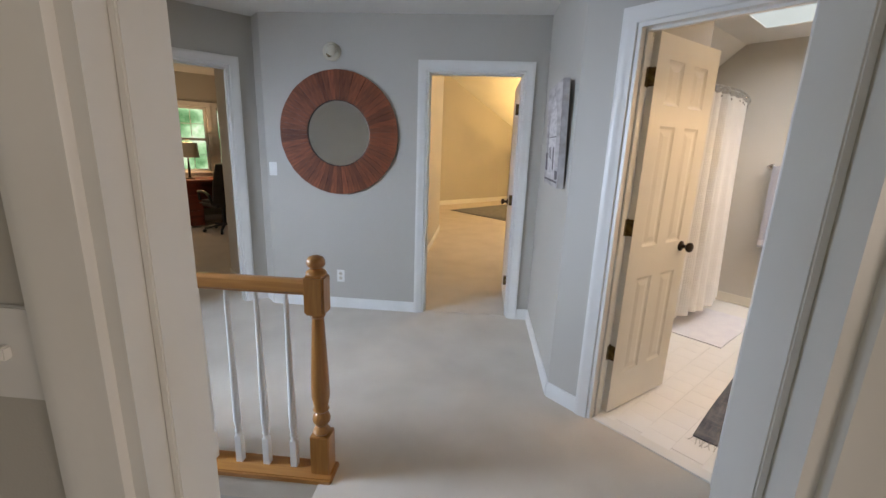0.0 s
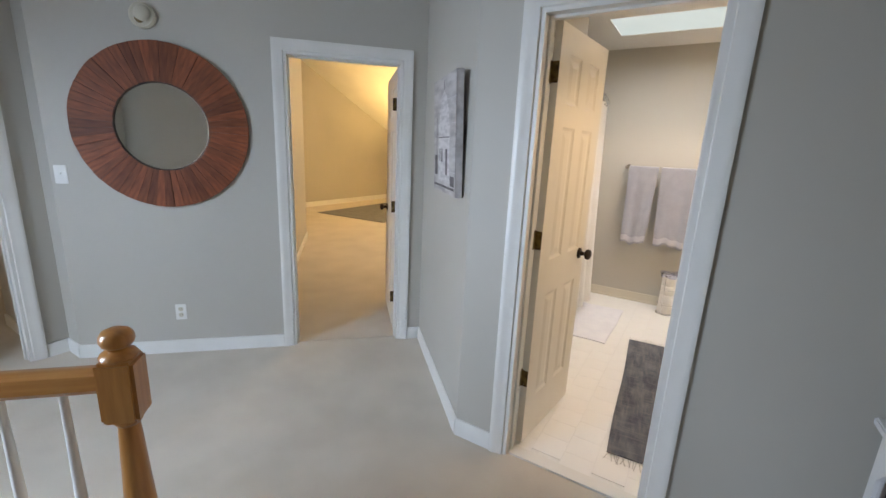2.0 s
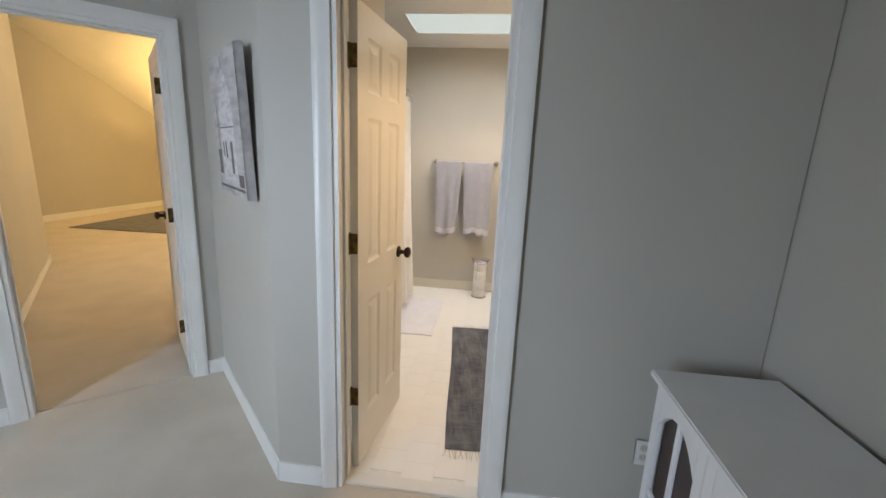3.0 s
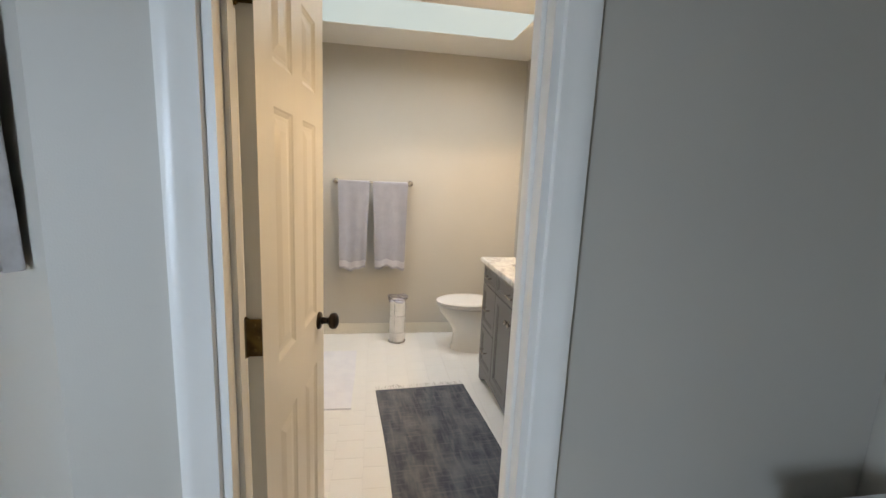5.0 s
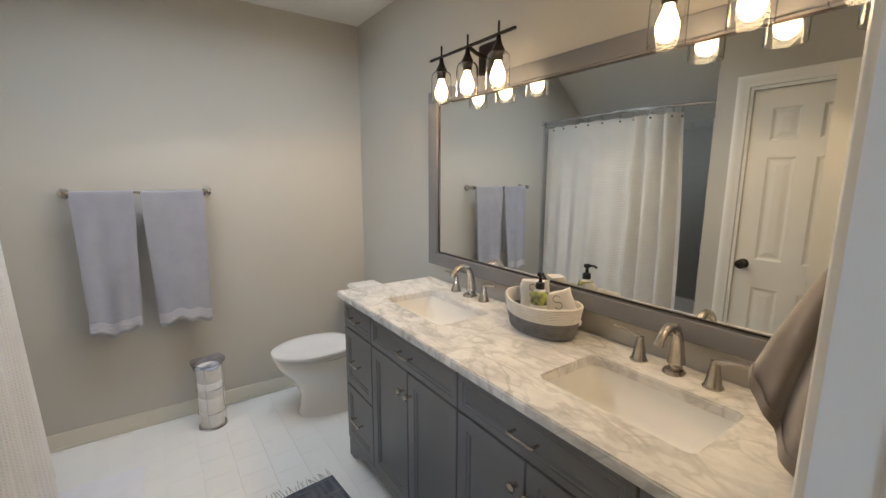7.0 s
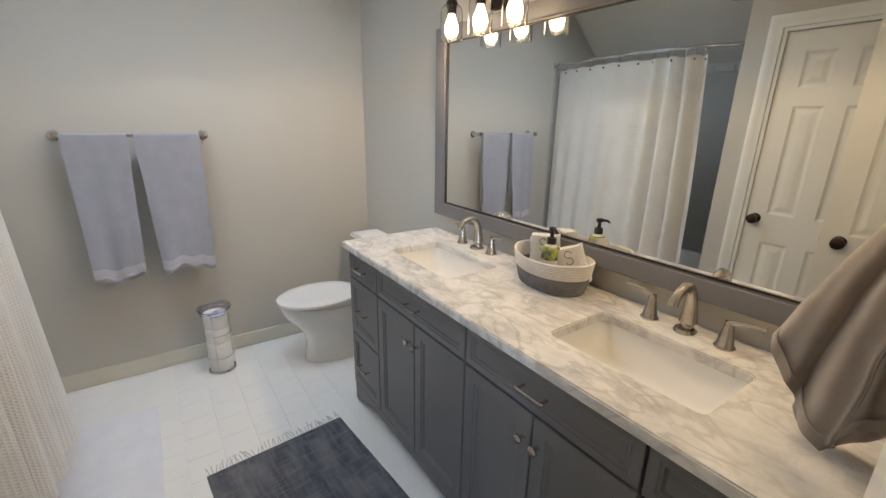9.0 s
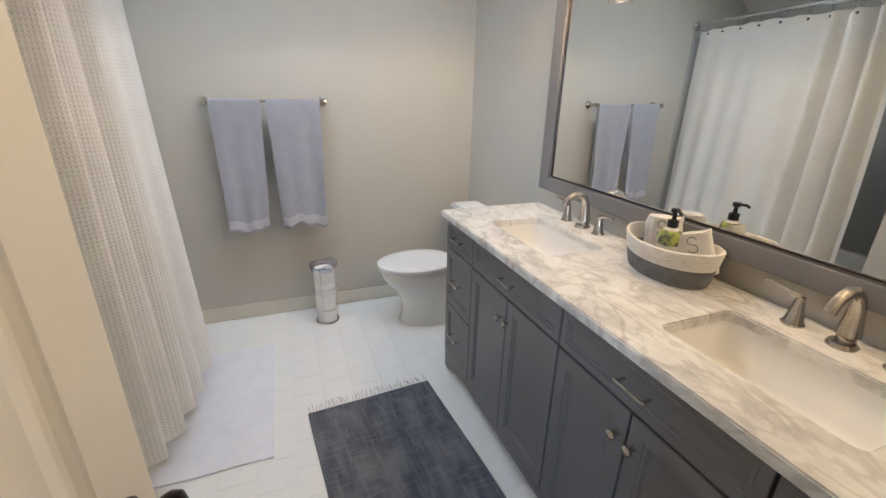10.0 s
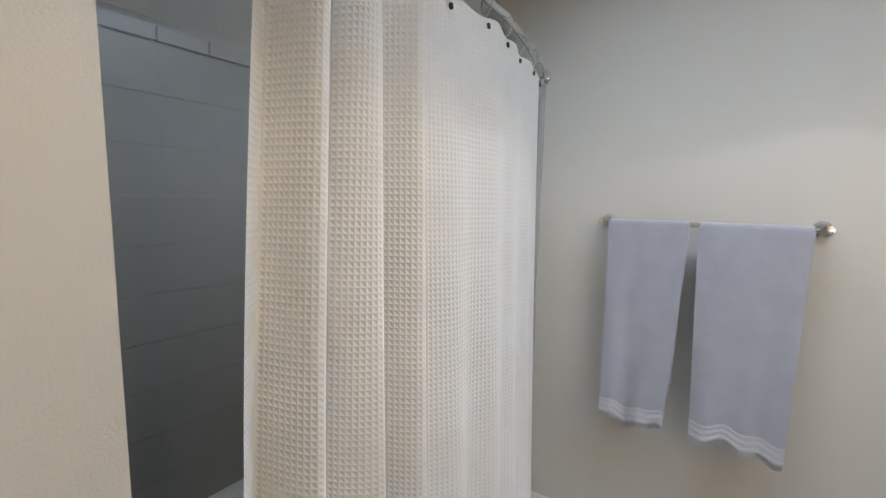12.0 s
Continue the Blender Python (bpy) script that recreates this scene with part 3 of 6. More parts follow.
wall_y("linen_closet_back", 2.70, 3.34, 1.75, BC + 0.1, 0.10, [], "back wall of the linen closet")
# office
wall_x("wall_office_inner", OFFY + 0.115, 4.80, 1.135, 2.62, 0.10, [], "greige office wall beside its door")
wall_y("wall_office_window", -1.7, 3.3, 8.60, 2.75, 0.15, [(1.06, 1.80, 0.90, 2.01), (1.95, 2.56, 0.90, 2.01)], "greige office wall with two windows")
# the side opening is added, out of view, for the office fill
wall_x("wall_office_left", OFFY, 8.6, -1.6, 2.75, 0.12, [(5.60, 7.00, 0.90, 2.10)], "greige office side wall", out=1)
wall_x("wall_office_right", 4.75, 8.6, 3.2, 2.75, 0.10, [], "greige office side wall")
tagged(part("wall_office_back", boxes((1.235, 3.2, 4.68, 4.80, 0, 2.75)), PAINT, raw=True), "greige office wall", "wall", kind="structure")
tagged(part("wall_office_back_left", boxes((-1.6, 0.20, OFFY + 0.02, OFFY + 0.12, 0, 2.75)), PAINT, raw=True), "greige office wall", "wall", kind="structure")
# bedroom


def slab_between(name, p0, p1, thick, top, label):
    """A wall whose seen face runs p0 to p1 with the room to the right of the way."""
    L = length(p0, p1)
    ob = part(name, boxes((0, L, 0, thick, 0, top)), PAINT, m=along(p0, p1), raw=True)
    return tagged(ob, label, "wall", kind="structure")


slab_between("wall_bedroom_left", (2.17, 3.02), (4.84, 5.69), 0.10, 4.6, "greige bedroom passage wall")
wall_x("wall_bedroom_side", 5.69, 8.28, 4.84, 4.6, 0.10, [], "greige bedroom side wall", out=1)
wall_y("wall_bedroom_far", 4.74, 10.2, 8.28, 4.6, 0.12, [], "greige bedroom gable wall under the sloping ceiling")
wall_x("wall_bedroom_knee", 2.2, 8.28, 10.03, 4.6, 0.12, [], "greige bedroom knee wall")
wall_y("wall_bedroom_near", 2.95, 10.15, 2.20, 4.6, 0.03, [], "greige bedroom wall", out=1)
# closing walls of the first room and the landing, windows added for light
wall_x("wall_first_room_right", -2.9, VY, 2.12, HC, 0.12, [], "greige wall of the first room")
wall_x("wall_first_room_left", -2.9, 3.3, -2.9, HC, 0.12, [(-2.4, 0.6, 0.8, 2.1)], "greige wall of the first room with an added unseen window", out=1)
wall_y("wall_first_room_back", -2.9, 2.24, -2.9, HC, 0.12, [(0.0, 1.6, 0.85, 2.15)], "greige wall of the first room with an added unseen window", out=1)

# ceilings
hall_out = [(2.12, -2.9), (2.12, 1.26), (2.97, 2.11), (1.31, 3.77), (1.31, 3.99), (-2.9, 3.99), (-2.9, -2.9)]
tagged(part("ceiling_hall", prism(hall_out, HC, HC + 0.1), CEIL, raw=True), "white painted hall ceiling", "ceiling", kind="structure")
SKX, SKY = (4.03, 4.555), (-0.36, 1.145)
bm = boxes((DW, 2.45, VY - 0.1, 1.24, BC, BC + 0.1), (2.45, SKX[0], VY - 0.1, 1.42, BC, BC + 0.1), (SKX[1], TX + 0.1, VY - 0.1, 1.42, BC, BC + 0.1), (SKX[0], SKX[1], VY - 0.1, SKY[0], BC, BC + 0.1), (SKX[0], SKX[1], SKY[1], 1.42, BC, BC + 0.1))
b = bmesh.new()
vs = [b.verts.new(p) for p in ((3.34, 1.42, BC), (TX + 0.1, 1.42, BC), (TX + 0.1, 2.17, 1.90), (3.34, 2.17, 1.90), (3.34, 1.42, BC + 0.1), (TX + 0.1, 1.42, BC + 0.1), (TX + 0.1, 2.17, 2.0), (3.34, 2.17, 2.0))]
for q in ((0, 1, 2, 3), (4, 5, 6, 7), (0, 1, 5, 4), (1, 2, 6, 5), (2, 3, 7, 6), (3, 0, 4, 7)):
    b.faces.new([vs[i] for i in q])
merge(bm, b)
tagged(part("ceiling_bathroom", bm, CEIL, raw=True), "white bathroom ceiling, sloping down over the tub", "ceiling", kind="structure")
tagged(part("ceiling_office", boxes((-1.7, 3.3, 3.99, 8.7, 2.56, 2.66)), CEIL, raw=True), "white office ceiling", "ceiling", kind="structure")
b = bmesh.new()
rise = lambda x: 3.27 - 0.442 * (x - 7.0)
vs = [b.verts.new((x, y, rise(x) + t)) for t in (0, 0.1) for x, y in ((2.0, 2.1), (10.2, 2.1), (10.2, 8.4), (2.0, 8.4))]
for q in ((0, 1, 2, 3), (4, 5, 6, 7), (0, 1, 5, 4), (1, 2, 6, 5), (2, 3, 7, 6), (3, 0, 4, 7)):
    b.faces.new([vs[i] for i in q])
tagged(part("ceiling_bedroom", b, CEIL, raw=True), "white sloping bedroom ceiling in warm lamplight", "ceiling", kind="structure")

# floors
NA, ND = (0.665, 1.445), (0.10, 0.85)
hall_floor = [(2.12, -2.9), (2.12, 1.25), (2.96, 2.10), (1.28, 3.78), (1.28, OFFY + 0.05), (0.2, OFFY + 0.05), (-0.81, 2.92), NA, ND, (-1.39, 2.34), (-1.55, 2.25), (-2.9, 0.8), (-2.9, -2.9)]
tagged(part("floor_hall", prism(hall_floor, -0.12, 0.0), CARPET, raw=True), "beige wall-to-wall carpet of the hall", "carpet", kind="structure")
tagged(part("floor_bedroom", prism([(2.97, 2.11), (10.1, 2.21), (10.1, 8.3), (4.8, 8.3), (4.8, 5.72), (1.29, 3.79)], -0.12, -0.001), CARPET, raw=True), "beige bedroom carpet", "carpet", kind="structure")
tagged(part("floor_office", boxes((-1.6, 3.25, OFFY + 0.05, 8.65, -0.12, -0.001)), CARPET, raw=True), "beige office carpet", "carpet", kind="structure")
tagged(part("floor_side_room", prism([(0.2, OFFY + 0.04), (-0.81, 2.92), (-2.9, 3.0), (-2.9, OFFY + 0.04)], -0.12, -0.001), CARPET, raw=True), "beige carpet of the side room", "carpet", kind="structure")
bath_floor = tagged(part("floor_bathroom", boxes((2.12, TX, VY, 2.05, -0.12, -0.003)), FGROUT, raw=True), "white tiled bathroom floor", "floor", kind="structure")

# stairwell: carpeted steps going down along the landing
for i in range(9):
    d0, d1 = 0.30 + 0.26 * i, 0.30 + 0.26 * (i + 1)
    z = -0.185 * (i + 1)
    e = lambda s, d: (NA[0] - d * 0.7071 + s * -0.7071, NA[1] + d * 0.7071 + s * -0.7071)
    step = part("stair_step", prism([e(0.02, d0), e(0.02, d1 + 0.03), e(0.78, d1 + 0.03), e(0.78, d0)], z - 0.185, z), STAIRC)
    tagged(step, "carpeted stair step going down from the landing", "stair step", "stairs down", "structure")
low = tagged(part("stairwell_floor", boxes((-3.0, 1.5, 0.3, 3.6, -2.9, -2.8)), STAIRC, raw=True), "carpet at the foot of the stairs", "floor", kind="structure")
tagged(part("stairwell_wall", prism([NA, (NA[0] + 0.1, NA[1]), (ND[0] + 0.1, ND[1]), ND], -2.8, -0.12), PAINT, raw=True), "greige stairwell wall", "wall", kind="structure")
tagged(part("stairwell_fascia", prism([(NA[0], NA[1]), (NA[0] + 0.07, NA[1] + 0.07), (-0.74, 2.99), (-0.81, 2.92)], -2.8, -0.12), PAINT, raw=True), "greige stairwell wall below the railing", "wall", kind="structure")

# doorways
door_frame("bathroom_door_frame", along((DW, 0.316), (DW, 0.970)), 0.654, 2.06, BW - DW, "white moulded frame of the bathroom doorway", stop=-0.042)
mir_m = along(MIR0, MIR1)
door_frame("bedroom_door_frame", mir_m @ pose(BD[0], 0, 0), BD[1] - BD[0], 2.075, 0.115, "white moulded frame of the bedroom doorway", stop=-0.05)
door_frame("office_door_frame", pose(OFFX[1], OFFY, 0, 0, 0, 180), OFFX[1] - OFFX[0], 2.075, 0.115, "white moulded frame of the office doorway", stop=-0.05)
door_frame("side_room_door_frame", along(LEFT0, LEFT1) @ pose(0.34, 0, 0), 0.76, 2.055, 0.12, "white moulded frame of the side room doorway", stop=-0.05)
door_frame("first_door_frame", along(w0b, w0a) @ pose(w0len - fd_s[1], 0, 0), fd_s[1] - fd_s[0], 2.055, 0.12, "white moulded frame of the first doorway", stop=-0.05)
door_frame("linen_door_frame", pose(3.25, CY, 0, 0, 0, 180), 0.625, 2.045, 0.10, "white moulded frame of the linen closet", both=False)

# baseboards
baseboard((DW, 1.044), (DW, 1.245))
baseboard((DW, -0.66), (DW, 0.242))
baseboard(DIAG0, DIAG1)
baseboard(MIR0, MIR1, 0.0, BD[0] - 0.074)
baseboard(MIR0, MIR1, BD[1] + 0.074)
baseboard((1.255, 3.745), (1.255, OFFY))
baseboard((1.255, OFFY), (OFFX[1] + 0.074, OFFY))
baseboard((OFFX[0] - 0.074, OFFY), (0.20, OFFY))
baseboard(LEFT0, LEFT1, 0.0, 0.266)
tagged(part("baseboard", boxes((0.825, 2.05, VY, VY + 0.014, 0, 0.09), bevel=0.003), TRIM), "white painted wooden baseboard behind the cabinet", "baseboard", kind="structure")
tb = part("baseboard", boxes((TX - 0.014, TX, VY, 1.30, 0, 0.094), (TX - 0.026, TX - 0.0145, VY, 1.30, 0, 0.018), bevel=0.003), CREAMTRIM)
tagged(tb, "white painted wooden baseboard below the towel bar", "baseboard", kind="structure")
tagged(part("baseboard", boxes((4.12, TX - 0.03, VY, VY + 0.014, 0, 0.094), bevel=0.003), TRIM), "white painted wooden baseboard behind the toilet", "baseboard", kind="structure")
tagged(part("baseboard", boxes((3.33, 3.44, CY - 0.014, CY, 0, 0.094), bevel=0.003), TRIM), "white painted wooden baseboard beside the tub", "baseboard", kind="structure")
lb = part("baseboard", boxes((0.05, length((2.17, 3.02), (4.84, 5.69)), -0.014, 0.0, 0, 0.094), bevel=0.003), TRIM, m=along((2.17, 3.02), (4.84, 5.69)))
tagged(lb, "white painted wooden baseboard in the bedroom passage", "baseboard", kind="structure")
tagged(part("baseboard", boxes((4.84, 10.03, 8.266, 8.28, 0, 0.12), bevel=0.003), TRIM), "white painted wooden baseboard of the gable wall", "baseboard", kind="structure")
tagged(part("baseboard", boxes((-1.6, 3.2, 8.586, 8.60, 0, 0.10), bevel=0.003), TRIM), "white painted wooden baseboard of the office", "baseboard", kind="structure")
tagged(part("baseboard", boxes((1.121, 1.135, OFFY + 0.19, 4.80, 0, 0.094), bevel=0.003), TRIM), "white painted wooden baseboard of the office", "baseboard", kind="structure")
tagged(part("threshold", boxes((2.085, 2.16, 0.336, 0.950, -0.01, 0.008), bevel=0.003), TRIM), "white threshold strip of the bathroom doorway", "threshold", kind="structure")

# skylight: a plastered shaft with a pale pane at its head
root = thing("skylight", pose(0, 0, BC), "bright rectangular ceiling skylight above the bathroom", "skylight", kind="structure")
part("shaft", boxes((SKX[0] - 0.03, SKX[0], SKY[0] - 0.03, SKY[1] + 0.03, 0.1, 0.34), (SKX[1], SKX[1] + 0.03, SKY[0] - 0.03, SKY[1] + 0.03, 0.1, 0.34), (SKX[0], SKX[1], SKY[0] - 0.03, SKY[0], 0.1, 0.34), (SKX[0], SKX[1], SKY[1], SKY[1] + 0.03, 0.1, 0.34)), CEIL, root, raw=True)
pane = part("pane", boxes((SKX[0] + 0.001, SKX[1] - 0.001, SKY[0] + 0.001, SKY[1] - 0.001, 0.0015, 0.02)), SKYPANE, root, "pale blue daylit pane", raw=True)
pane.visible_shadow = False

# ---- doors ----
six_panel_door("bathroom_door", pose(2.187, 0.916, 0.012, 0, 0, -6.0) @ Matrix.Diagonal((1, -1, 1, 1)), 0.600, 2.03, "cream white six-panel bathroom door standing open", 0.522)
for hz in (0.385, 1.103, 1.842):
    hinge(pose(2.186, 0.9500, hz, 0, 0, 180), "aged brass butt hinge on the bathroom door jamb")
six_panel_door("linen_closet_door", pose(2.645, CY + 0.012, 0.012) @ Matrix.Diagonal((1, -1, 1, 1)), 0.585, 2.01, "closed cream white six-panel linen door", 0.535, knob_sides=(1,))
SWAP = Matrix(((0, 1, 0, 0), (1, 0, 0, 0), (0, 0, 1, 0), (0, 0, 0, 1)))
bd_hinge = mir_m @ pose(BD[0] + 0.02, -0.117, 0)
six_panel_door("bedroom_door", bd_hinge @ pose(0.002, 0, 0.012, 0, 0, -90.5), 0.755, 2.04, "white six-panel bedroom door standing open", 0.66)
for hz in (0.32, 1.05, 1.80):
    hinge(mir_m @ pose(BD[0] + 0.020, -0.116, hz) @ SWAP, "aged brass butt hinge on the bedroom door jamb")
six_panel_door("office_door", pose(OFFX[0] + 0.02, OFFY + 0.118, 0.012, 0, 0, 112), 0.725, 2.04, "white six-panel office door standing open", 0.66)
for hz in (0.32, 1.05, 1.80):
    hinge(pose(OFFX[0] + 0.019, OFFY + 0.112, hz, 0, 0, -90), "brass butt hinge on the office door jamb")
sp = thing("strike_plate", along(w0b, w0a) @ pose(w0len - fd_s[0] - 0.018, -0.03, 0.95, 0, 0, 90), "dark bronze strike plate on the first door jamb", "strike plate")
part("plate", boxes((-0.016, 0.016, 0.0, 0.0015, -0.03, 0.03), bevel=0.0007), BRONZE, sp)

# ---- hall things ----


def round_mirror():
    m = mir_m @ pose(1.690, 0.004, 1.556)
    root = thing("round_mirror", m, "round wall mirror framed with reddish-brown wood strips", "mirror")
    part("glass", lathe([(0.270, 0.0), (0.270, 0.010)], 64), MIRROR, root, "silvered round glass", m=pose(0, 0, 0, -90))
    part("rim", lathe([(0.262, 0.000), (0.262, 0.016), (0.272, 0.018), (0.272, 0.0)], 64, close=False), BRONZE, root, m=pose(0, 0, 0, -90))
    part("backing", lathe([(0.26, 0.0), (0.495, 0.0), (0.495, 0.008), (0.26, 0.008)], 64), BLACKP, root, m=pose(0, 0, 0, -90))
    n = 56
    r0, r1 = 0.270, 0.505
    half = math.pi / n
    protos = []
    for depth in (0.016, 0.019, 0.022):
        b = bmesh.new()
        vs = []
        for y in (0.008, depth):
            ins = 0.0006 if y > 0.01 else 0.0
            for r, s in ((r0, -1), (r1, -1), (r1, 1), (r0, 1)):
                a = s * (half - ins / r)
                vs.append(b.verts.new((r * math.cos(a), y, r * math.sin(a))))
        for q in ((0, 1, 2, 3), (4, 5, 6, 7), (0, 1, 5, 4), (1, 2, 6, 5), (2, 3, 7, 6), (3, 0, 4, 7)):
            b.faces.new([vs[i] for i in q])
        bmesh.ops.recalc_face_normals(b, faces=b.faces)
        protos.append(part("wood_strip", b, REDWOOD, root, raw=True))
    rnd = random.Random(4)
    for i in range(n):
        p = protos[i] if i < 3 else rnd.choice(protos)
        mm = pose(0, 0, 0, 0, 360 * i / n, 0)
        if i < 3:
            p.matrix_basis = mm
        else:
            share(p, mm)


round_mirror()


def wall_plate(m, kind):
    root = thing("light_switch" if kind == "switch" else "wall_outlet", m, "white plastic light switch on the wall" if kind == "switch" else "white plastic wall outlet above the baseboard", "switch" if kind == "switch" else "outlet")
    part("plate", boxes((-0.035, 0.035, 0.0, 0.006, -0.057, 0.057), bevel=0.003), PLASTIC, root)
    if kind == "switch":
        part("toggle", boxes((-0.005, 0.005, 0.006, 0.017, -0.004, 0.012), bevel=0.002), PLASTIC, root)
    else:
        for z in (-0.021, 0.021):
            sock = part("socket", lathe([(0.0, 0.0), (0.0165, 0.0), (0.0155, 0.002), (0.0, 0.002)], 20, close=False), IVORY, root, m=pose(0, 0.006, z, -90))
            part("slot", boxes((-0.007, -0.0055, 0.0078, 0.0086, z - 0.003, z + 0.006), (0.0055, 0.007, 0.0078, 0.0086, z - 0.003, z + 0.006)), BLACKP, root)
    return root


wall_plate(mir_m @ pose(2.285, 0.001, 1.243), "switch")
wall_plate(mir_m @ pose(1.703, 0.001, 0.305), "outlet")
wall_plate(along((DW, -0.66), (DW, 1.245)) @ pose(0.36, 0.001, 0.36), "outlet")
wall_plate(pose(0.72, 8.598, 0.33, 0, 0, 180), "outlet")
wall_plate(along(w0a, w0b) @ pose(fd_s[1] + 0.116, 0.121, 1.24), "switch")

root = thing("smoke_detector", mir_m @ pose(1.735, 0.001, 2.193), "round white detector with a tilted dome above the mirror", "smoke detector")
part("base", lathe([(0.0, 0.0), (0.072, 0.0), (0.072, 0.016), (0.062, 0.026), (0.0, 0.028)], 32, close=False), IVORY, root, m=pose(0, 0, 0, -90))
part("dome", lathe([(0.048, 0.0), (0.046, 0.016), (0.036, 0.030), (0.018, 0.038), (0.0, 0.040)], 28, close=False), IVORY, root, m=pose(-0.006, 0.022, 0.008, -90, 0, 0) @ pose(0, 0, 0, 18, 12, 0))
part("lens", lathe([(0.0, 0.0), (0.026, 0.0), (0.022, 0.012), (0.0, 0.016)], 20, close=False), BRASS, root, m=pose(0.012, 0.028, -0.020, -90))


def canvas_print():
    """Stretched canvas with a faint old stone chapel on weathered boards."""
    m = along(DIAG0, DIAG1) @ pose(0.095, 0.010, 1.268, -2)
    w, h, d = 0.50, 0.60, 0.035
    root = thing("canvas_print", m, "weathered grey canvas print of an old chapel hanging on the wall", "picture")
    part("stretcher", boxes((0, w, 0, d, 0, h), bevel=0.003), CANVASEDGE, root)
    bm = bmesh.new()
    n = 5
    for i in range(n):
        box(bm, 0.001, w - 0.001, d + 0.0005, d + 0.003, 0.002 + i * h / n, (i + 1) * h / n - 0.002, 0.0008)
    part("printed_board", bm, PRINT, root, raw=True)
    y = d + 0.0034
    b = bmesh.new()
    pts = [(0.12, 0.06), (0.12, 0.35), (0.145, 0.43), (0.195, 0.50), (0.245, 0.53), (0.295, 0.50), (0.345, 0.43), (0.37, 0.35), (0.37, 0.06)]
    b.faces.new([b.verts.new((x, y, z)) for x, z in pts])
    part("chapel_shape", b, PRINTPALE, root, raw=True)
    rows = [(0.165, 0.205, 0.10, 0.235), (0.275, 0.298, 0.165, 0.235), (0.325, 0.345, 0.17, 0.235), (0.395, 0.46, 0.09, 0.20), (0.02, 0.10, 0.05, 0.10), (0.408, 0.416, 0.20, 0.40), (0.242, 0.248, 0.53, 0.575), (0.12, 0.37, 0.292, 0.297), (0.02, 0.48, 0.030, 0.042)]
    for x0, x1, z0, z1 in rows:
        part("printed_mark", boxes((x0, x1, y + 0.0003, y + 0.0008, z0, z1)), PRINTDARK, root, raw=True)


canvas_print()

# railing: newel, rail, turned balusters on an oak nosing
NEWEL = (0.712, 1.497)
rail_m = Matrix.Translation((NEWEL[0], NEWEL[1], 0)) @ pose(0, 0, 0, 0, 0, 135)
root = thing("stair_railing", rail_m, "oak handrail and newel with white turned balusters at the stairwell", "railing", kind="structure")
b = boxes((-0.043, 0.043, -0.043, 0.043, 0.0, 0.21), bevel=0.004)
part("newel_base", b, OAK, root)
prof = [(0.030, 0.21), (0.040, 0.222), (0.030, 0.238), (0.022, 0.25), (0.036, 0.268), (0.040, 0.285), (0.034, 0.305), (0.024, 0.318), (0.036, 0.332), (0.030, 0.345), (0.040, 0.40), (0.038, 0.50), (0.032, 0.62), (0.027, 0.73), (0.025, 0.765), (0.033, 0.776), (0.028, 0.79)]
part("newel_post", lathe(prof, 24), OAK, root)
part("newel_block", boxes((-0.043, 0.043, -0.043, 0.043, 0.785, 0.955), bevel=0.009), OAK, root)
part("newel_cap", lathe([(0.040, 0.953), (0.043, 0.961), (0.038, 0.970), (0.023, 0.978), (0.024, 0.984), (0.034, 0.991), (0.0385, 1.002), (0.037, 1.016), (0.029, 1.027), (0.013, 1.034), (0.0, 1.035)], 24, close=False), OAK, root)
b = bmesh.new()
secs = [(-0.020, 0.0), (0.020, 0.0), (0.031, 0.014), (0.031, 0.036), (0.027, 0.052), (0.014, 0.062), (-0.014, 0.062), (-0.027, 0.052), (-0.031, 0.036), (-0.031, 0.014)]
r0 = [b.verts.new((0.04, y, 0.868 + z)) for y, z in secs]
r1 = [b.verts.new((2.05, y, 0.868 + z)) for y, z in secs]
for i in range(len(secs)):
    j = (i + 1) % len(secs)
    b.faces.new((r0[i], r0[j], r1[j], r1[i]))
b.faces.new(r0)
b.faces.new(r1)
part("handrail", b, OAKR, root)
part("nosing", boxes((-0.06, 2.10, -0.05, 0.075, -0.012, 0.022), bevel=0.006), OAKR, root, "golden oak nosing board")
prof = [(0.0155, 0.155), (0.011, 0.170), (0.017, 0.182), (0.012, 0.196), (0.0175, 0.235), (0.0165, 0.33), (0.0135, 0.55), (0.0105, 0.75), (0.0095, 0.872)]
b = lathe(prof, 14)
box(b, -0.0155, 0.0155, -0.0155, 0.0155, 0.02, 0.157, 0.002)
bal = part("baluster", b, TRIM, root, "white turned baluster", m=pose(0.135, 0, 0))
for i in range(1, 15):
    share(bal, pose(0.135 + 0.131 * i, 0, 0))


